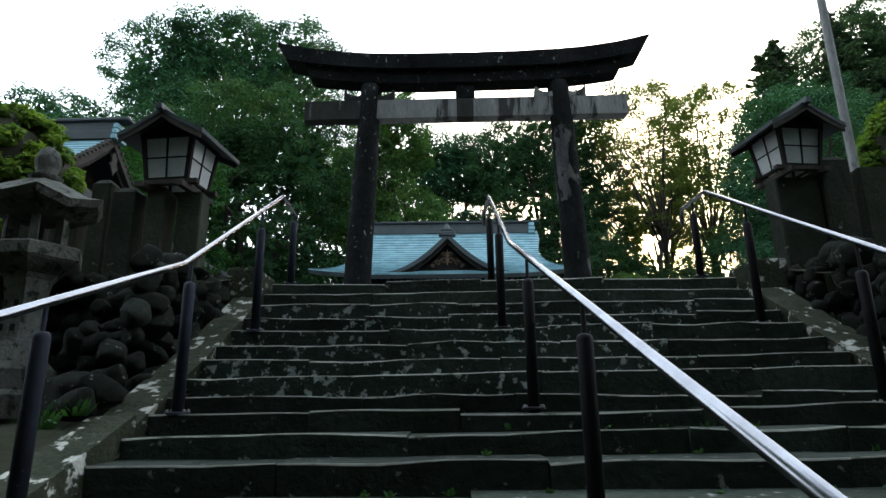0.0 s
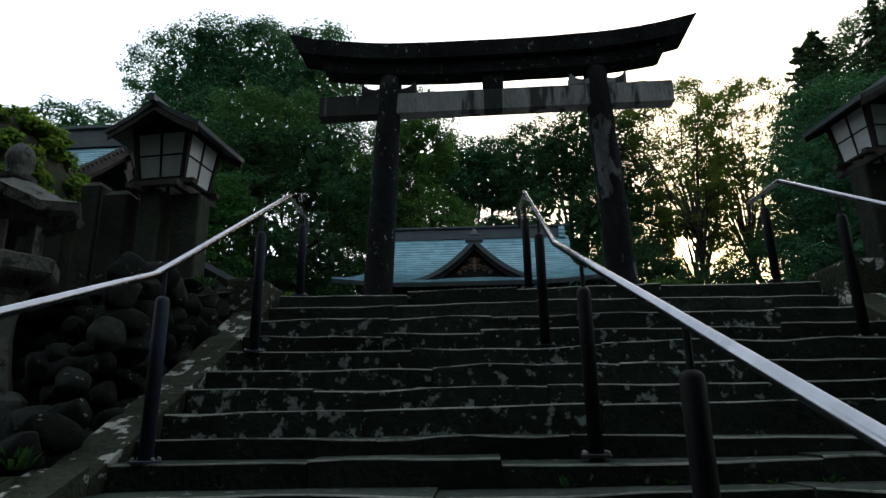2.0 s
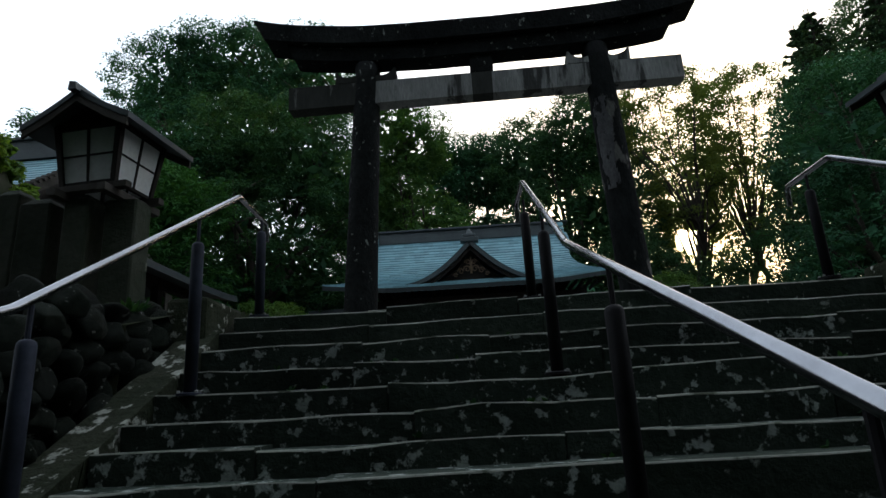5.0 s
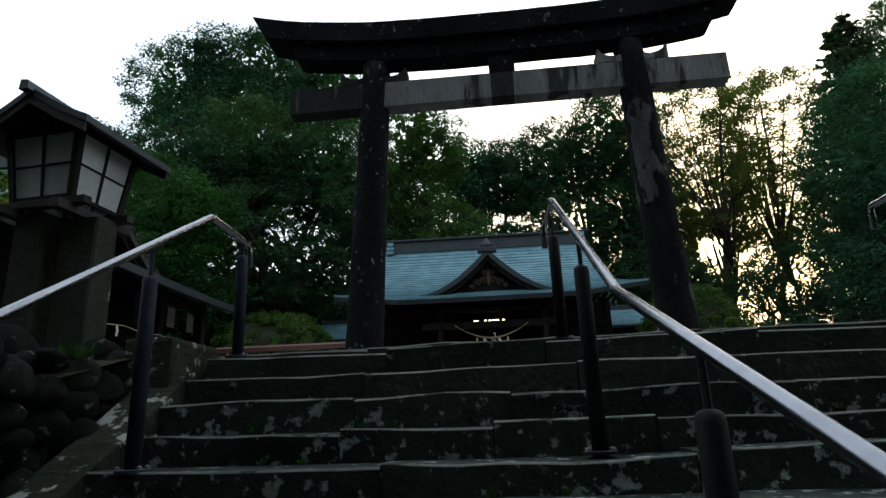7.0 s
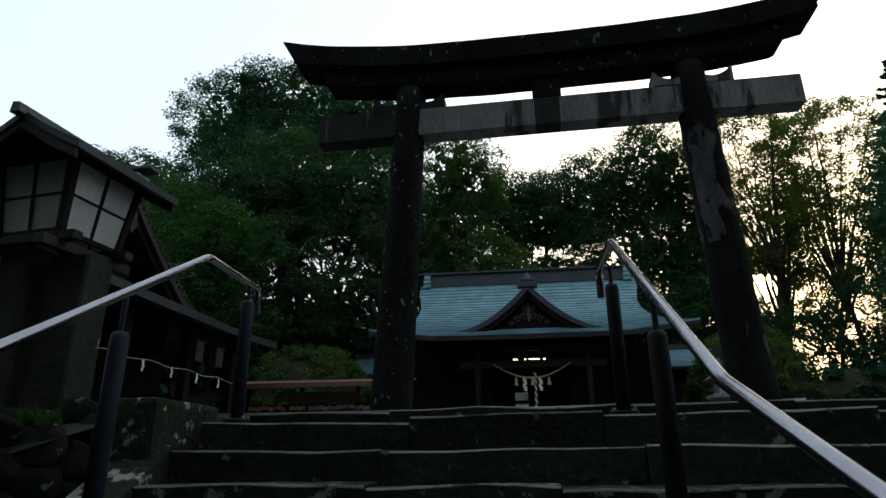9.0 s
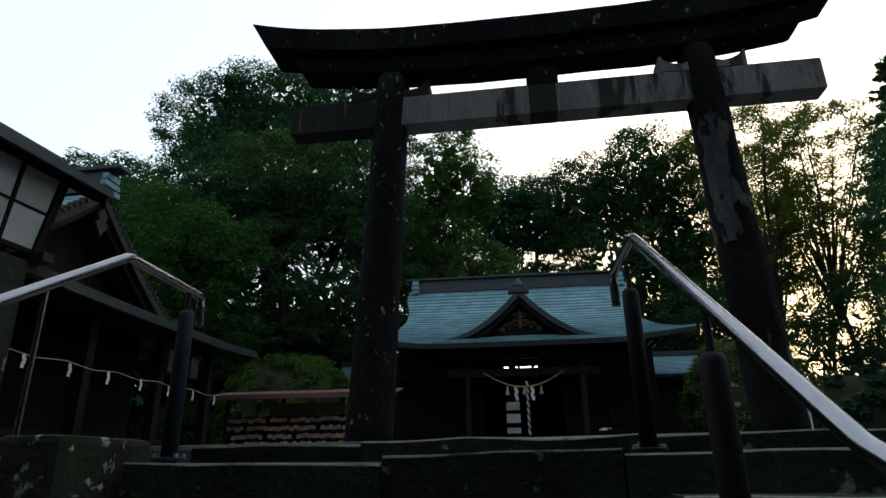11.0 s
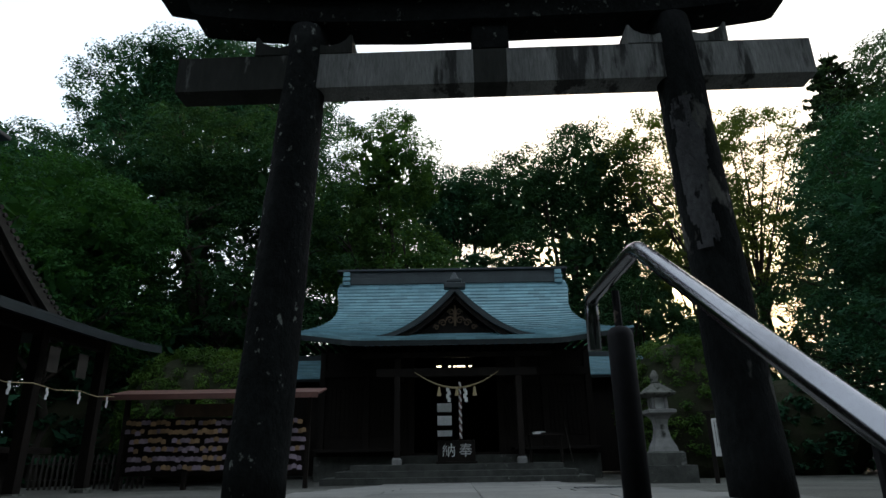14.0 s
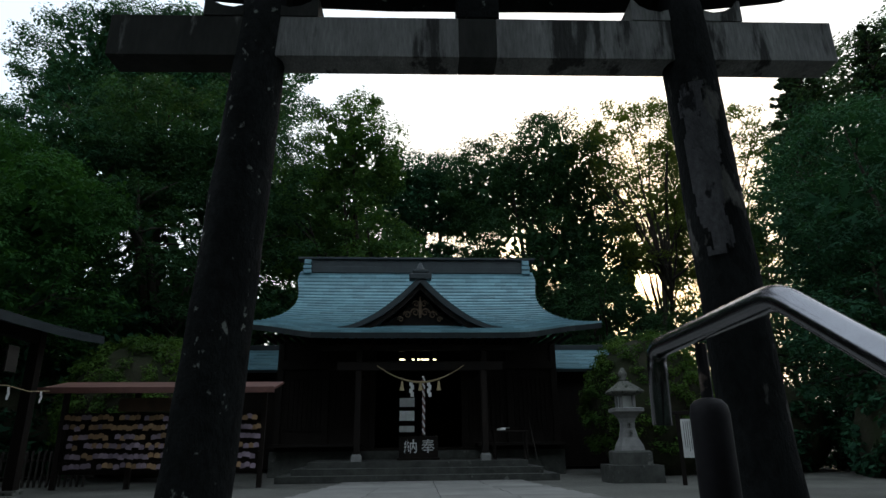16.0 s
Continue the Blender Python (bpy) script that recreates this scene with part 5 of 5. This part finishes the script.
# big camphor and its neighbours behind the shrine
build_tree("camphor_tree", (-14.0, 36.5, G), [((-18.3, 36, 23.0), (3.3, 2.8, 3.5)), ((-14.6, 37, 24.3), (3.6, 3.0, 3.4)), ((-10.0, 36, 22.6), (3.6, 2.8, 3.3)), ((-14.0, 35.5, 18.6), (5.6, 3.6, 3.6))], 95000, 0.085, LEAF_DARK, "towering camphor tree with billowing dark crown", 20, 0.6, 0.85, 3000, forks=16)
build_tree("evergreen_tree", (-9.6, 28.5, G), [((-10.6, 28, 13.8), (3.0, 2.6, 2.9)), ((-7.4, 28, 13.2), (2.6, 2.4, 2.9)), ((-9.2, 27.5, 9.3), (4.6, 3.0, 3.2))], 85000, 0.062, LEAF_MID, "broad evergreen tree with soft rounded green crown", 22, 0.4, 0.62, 1800)
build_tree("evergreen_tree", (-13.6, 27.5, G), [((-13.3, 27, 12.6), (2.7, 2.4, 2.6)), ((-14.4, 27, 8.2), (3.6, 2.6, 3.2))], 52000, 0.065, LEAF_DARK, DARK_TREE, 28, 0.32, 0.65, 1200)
build_tree("evergreen_tree", (-3.3, 32.5, G), [((-3.2, 32, 16.2), (2.1, 1.9, 2.7)), ((-5.2, 32, 12.4), (2.6, 2.2, 3.0)), ((-2.6, 32, 10.6), (2.6, 2.2, 3.0))], 60000, 0.066, LEAF_SUNNY, "slender evergreen tree with sunlit yellow-green top", 23, 0.32, 0.62, 1300)
build_tree("maple_tree", (-11.3, 22.5, G), [((-9.9, 22, 9.3), (1.7, 1.5, 1.5)), ((-12.4, 23, 10.2), (2.5, 2.0, 2.0)), ((-11.2, 22, 7.2), (2.8, 2.0, 2.0))], 46000, 0.055, LEAF_MAPLE, "small bright green tree behind the side hall", 24, 0.16, 0.5, 900)
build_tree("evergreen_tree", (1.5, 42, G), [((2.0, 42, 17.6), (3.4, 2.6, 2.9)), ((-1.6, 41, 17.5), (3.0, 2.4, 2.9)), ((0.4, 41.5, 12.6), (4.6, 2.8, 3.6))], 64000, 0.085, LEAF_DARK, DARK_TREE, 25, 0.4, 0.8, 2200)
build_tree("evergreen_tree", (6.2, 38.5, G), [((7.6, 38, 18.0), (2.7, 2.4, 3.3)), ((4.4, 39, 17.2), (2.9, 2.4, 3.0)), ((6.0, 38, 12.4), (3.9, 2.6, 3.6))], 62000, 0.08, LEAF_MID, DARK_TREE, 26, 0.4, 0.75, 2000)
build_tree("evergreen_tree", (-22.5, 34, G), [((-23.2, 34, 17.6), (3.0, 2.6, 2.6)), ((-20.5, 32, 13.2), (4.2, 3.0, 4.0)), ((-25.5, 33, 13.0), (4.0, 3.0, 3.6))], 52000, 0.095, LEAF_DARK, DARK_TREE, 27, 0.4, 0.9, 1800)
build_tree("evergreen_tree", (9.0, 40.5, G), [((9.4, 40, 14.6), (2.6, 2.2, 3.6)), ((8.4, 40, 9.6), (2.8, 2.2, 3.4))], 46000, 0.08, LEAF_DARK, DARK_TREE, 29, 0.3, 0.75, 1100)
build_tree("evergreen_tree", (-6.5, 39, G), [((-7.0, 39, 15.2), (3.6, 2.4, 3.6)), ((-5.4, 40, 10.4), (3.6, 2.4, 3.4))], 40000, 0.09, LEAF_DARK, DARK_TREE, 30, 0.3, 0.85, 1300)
# thin backlit trees before the sun
GOLD_TREE = "thin-leaved tree glowing gold against the sun"
for base, lobes, leaves, leaf, leafage, seed, forks in (
    ((11.9, 36.5, G), [((11.9, 36, 18.2), (3.3, 2.2, 2.7)), ((12.6, 36, 13.4), (2.3, 1.8, 2.2))], 30000, 0.07, LEAF_GOLD, 31, 20),
    ((17.2, 38.5, G), [((17.2, 38, 18.4), (3.2, 2.2, 3.6)), ((16.2, 38, 13.2), (2.9, 2.0, 3.0))], 36000, 0.075, LEAF_GOLD, 32, 22),
    ((14.6, 41.0, G), [((14.4, 41, 17.6), (2.9, 2.0, 3.2)), ((14.2, 41, 11.6), (3.0, 2.0, 3.2))], 32000, 0.075, LEAF_GOLD, 33, 20),
    ((10.6, 43.0, G), [((10.8, 43, 13.0), (2.4, 1.8, 3.4)), ((11.6, 43, 8.0), (3.0, 1.8, 2.8))], 22000, 0.08, LEAF_GOLD, 34, 14),
    ((13.8, 34.5, G), [((12.8, 34, 6.6), (2.8, 1.8, 2.4)), ((15.4, 34, 8.0), (2.4, 1.8, 2.8))], 30000, 0.062, LEAF_MID, 35, 14),
    ((19.0, 34.0, G), [((18.6, 34, 12.0), (2.6, 2.0, 4.0)), ((17.4, 34, 6.6), (2.8, 2.0, 2.8))], 34000, 0.07, LEAF_MID, 36, 14),
    ((9.0, 35.5, G), [((8.8, 35, 8.2), (2.3, 1.8, 3.0))], 22000, 0.065, LEAF_MID, 37, 12),
    ((19.5, 47.0, G), [((19.5, 47, 14.0), (5.5, 2.0, 6.5))], 26000, 0.1, LEAF_GOLD, 46, 12),
):
    build_tree("backlit_tree", base, lobes, leaves, leaf, leafage, GOLD_TREE, seed, 0.17, 0.55, 0 if leafage is LEAF_GOLD else 90, "backlit trees", forks, 0.85)
# conifers and dark trees at the side
for i, (x, y, h) in enumerate(((15.9, 29.0, 16.6), (17.1, 29.6, 17.8), (19.0, 27.8, 18.0), (18.4, 32.0, 19.4), (21.4, 28.5, 18.4))):
    build_conifer((x, y, G), h, 4.2, 40 + i, LEAF_CEDAR)
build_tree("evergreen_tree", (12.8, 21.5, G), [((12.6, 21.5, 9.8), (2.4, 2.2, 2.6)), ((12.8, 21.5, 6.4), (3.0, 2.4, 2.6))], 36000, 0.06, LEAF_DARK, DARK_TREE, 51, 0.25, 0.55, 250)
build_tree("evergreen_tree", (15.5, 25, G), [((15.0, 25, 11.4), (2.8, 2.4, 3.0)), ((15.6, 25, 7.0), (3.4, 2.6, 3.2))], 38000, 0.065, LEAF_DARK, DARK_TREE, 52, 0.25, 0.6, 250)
build_tree("evergreen_tree", (21.5, 30, G), [((20.6, 30, 18.4), (2.8, 2.4, 2.9)), ((23.6, 29, 19.6), (3.2, 2.6, 3.4)), ((21.6, 29.5, 13.6), (3.6, 2.6, 4.0))], 52000, 0.08, LEAF_CEDAR, DARK_TREE, 53, 0.35, 0.7, 900)
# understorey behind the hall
under = build_tree("understorey_tree", (-1.0, 40, G), [((-1.0, 40, 7.4), (3.6, 2.2, 3.0)), ((-1.4, 40, 4.6), (3.4, 2.2, 2.2))], 6500, 0.2, LEAF_DARK, "dark understorey tree in the wood, also copied unseen to block sky", 61, 0.16, 0.8, 900, "understorey trees")
for x, y, z, a in ((-6.5, 37, 0, 0), (-4.0, 43, 0.5, 180), (-12, 36, 0.5, 0), (-17.5, 38, 0.6, 180), (-23, 35, 0.8, 10), (3.0, 44, 0.2, 180), (6.6, 42, 0.6, 0), (4.2, 36, -0.6, 90), (1.5, 37, 0.0, 60), (-19, 24, 0.3, 20), (-14.5, 22.5, -0.6, 190), (-9.5, 32, 0.3, 5), (18.5, 25, 0, 0), (-11.8, 28, -1.0, 120), (22, 31, 0, 200), (9.5, 46, 0, 40)):
    copy_thing(under, pose(x, y, G + z, 0, 0, a))
# the depth of the wood behind
r = np.random.RandomState(90)
q = np.stack([r.uniform(-42, 12, 5200), r.uniform(50, 55, 5200), r.uniform(0, 1, 5200) ** 0.8], 1)
q[:, 2] = G + q[:, 2] * np.array([9.0 + 2.5 * noise.noise(Vector((x * 0.22, 3.0, 0))) for x in q[:, 0]])
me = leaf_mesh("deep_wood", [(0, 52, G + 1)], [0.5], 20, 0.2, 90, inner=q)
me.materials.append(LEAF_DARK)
tagged(new("deep_wood", me), "dark depth of the wood behind the shrine", "wood", kind="stuff")
# unseen trees added behind the camera, to keep skylight off the step fronts
for x, y, z, a in ((-11, -9, -2.5, 30), (-2, -13, -3, 80), (7, -12, -3, 200), (15, -8, -2.5, 250), (-19, -5, -2.5, 140), (22, -5, -2.5, 310), (-7, -18, -2, 10), (4, -19, -2, 100), (2.5, -8.5, -3, 150), (11, -9, -3, 20), (-15, -7, -3, 270)):
    copy_thing(under, pose(x, y, z, 0, 0, a) @ Matrix.Diagonal((2.0, 2.0, 3.2, 1)))


# ---- clipped round bushes ----
def build_bush(base, size, material, label, seed, leaf=0.075, count=220, per=56):
    top = empty("round_bush", pose(*base), label, "bush", "clipped bushes")
    r = np.random.RandomState(seed)
    cs, rs = [], []
    while len(cs) < count:
        d = r.normal(size=3)
        d /= np.linalg.norm(d)
        if d[2] < -0.5:
            continue
        k = 0.86 + 0.1 * r.uniform()
        cs.append((d[0] * size[0] * k, d[1] * size[1] * k, size[2] * (d[2] * k)))
        rs.append(min(size) * 0.13)
    me = leaf_mesh("foliage", cs, rs, per, leaf, seed, 0.8, 0.0, 0.15)
    me.materials.append(material)
    ob = new("foliage", me)
    ob.parent = top
    # solid dark ball, not a real stem: shade inside the leaves put into colour
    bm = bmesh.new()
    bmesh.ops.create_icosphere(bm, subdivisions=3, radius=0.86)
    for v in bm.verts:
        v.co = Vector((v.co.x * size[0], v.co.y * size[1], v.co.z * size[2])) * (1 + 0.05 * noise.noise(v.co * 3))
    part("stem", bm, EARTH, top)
    return top


BUSH = "large clipped round evergreen bush, sunlit on top"
build_bush((-7.0, 22.6, FAR + 1.7), (2.3, 1.6, 1.95), LEAF_BUSH, BUSH, 71, 0.045, 320, 110)
build_bush((6.2, 23.0, FAR + 1.6), (1.9, 1.5, 2.2), LEAF_BUSH, BUSH, 72, 0.045, 300, 100)
DARK_BUSH = "dark evergreen shrub at the edge of the wood"
dark = build_bush((9.6, 24.0, FAR + 1.0), (2.2, 1.5, 1.8), LEAF_DARK, DARK_BUSH, 73, 0.095, 200, 32)
for x, y, z, a in ((13.0, 23.5, 0.8, 50), (-11.5, 24.2, 1.1, 90), (-15.0, 22.0, 1.2, 10), (-8.2, 25.2, 1.2, 160), (16.5, 20.5, 1.0, 30), (11.0, 28.0, 1.2, 120), (7.0, 29.0, 1.2, 200), (11.6, 20.6, 0.8, 70)):
    copy_thing(dark, pose(x, y, FAR + z, 0, 0, a))
build_bush((-6.75, 9.7, 4.5), (1.35, 1.1, 1.95), LEAF_LIGHT, "bright yellow-green shrub beside the stairs", 74, 0.06, 260, 90)
build_bush((7.35, 9.8, 4.2), (1.1, 1.0, 2.2), LEAF_LIGHT, "bright yellow-green shrub beside the stairs", 75, 0.06, 240, 80)

# the low sun itself, far beyond the trees
bm = bmesh.new()
bmesh.ops.create_uvsphere(bm, u_segments=24, v_segments=12, radius=19.0)
disc = part("sun_disc", bm, glow_mat("sun_glow", (1.0, 0.80, 0.42), 9.0), m=Matrix.Translation(SUN_DIR * 900))
tagged(disc, "low evening sun behind the trees", "sun", kind="structure")
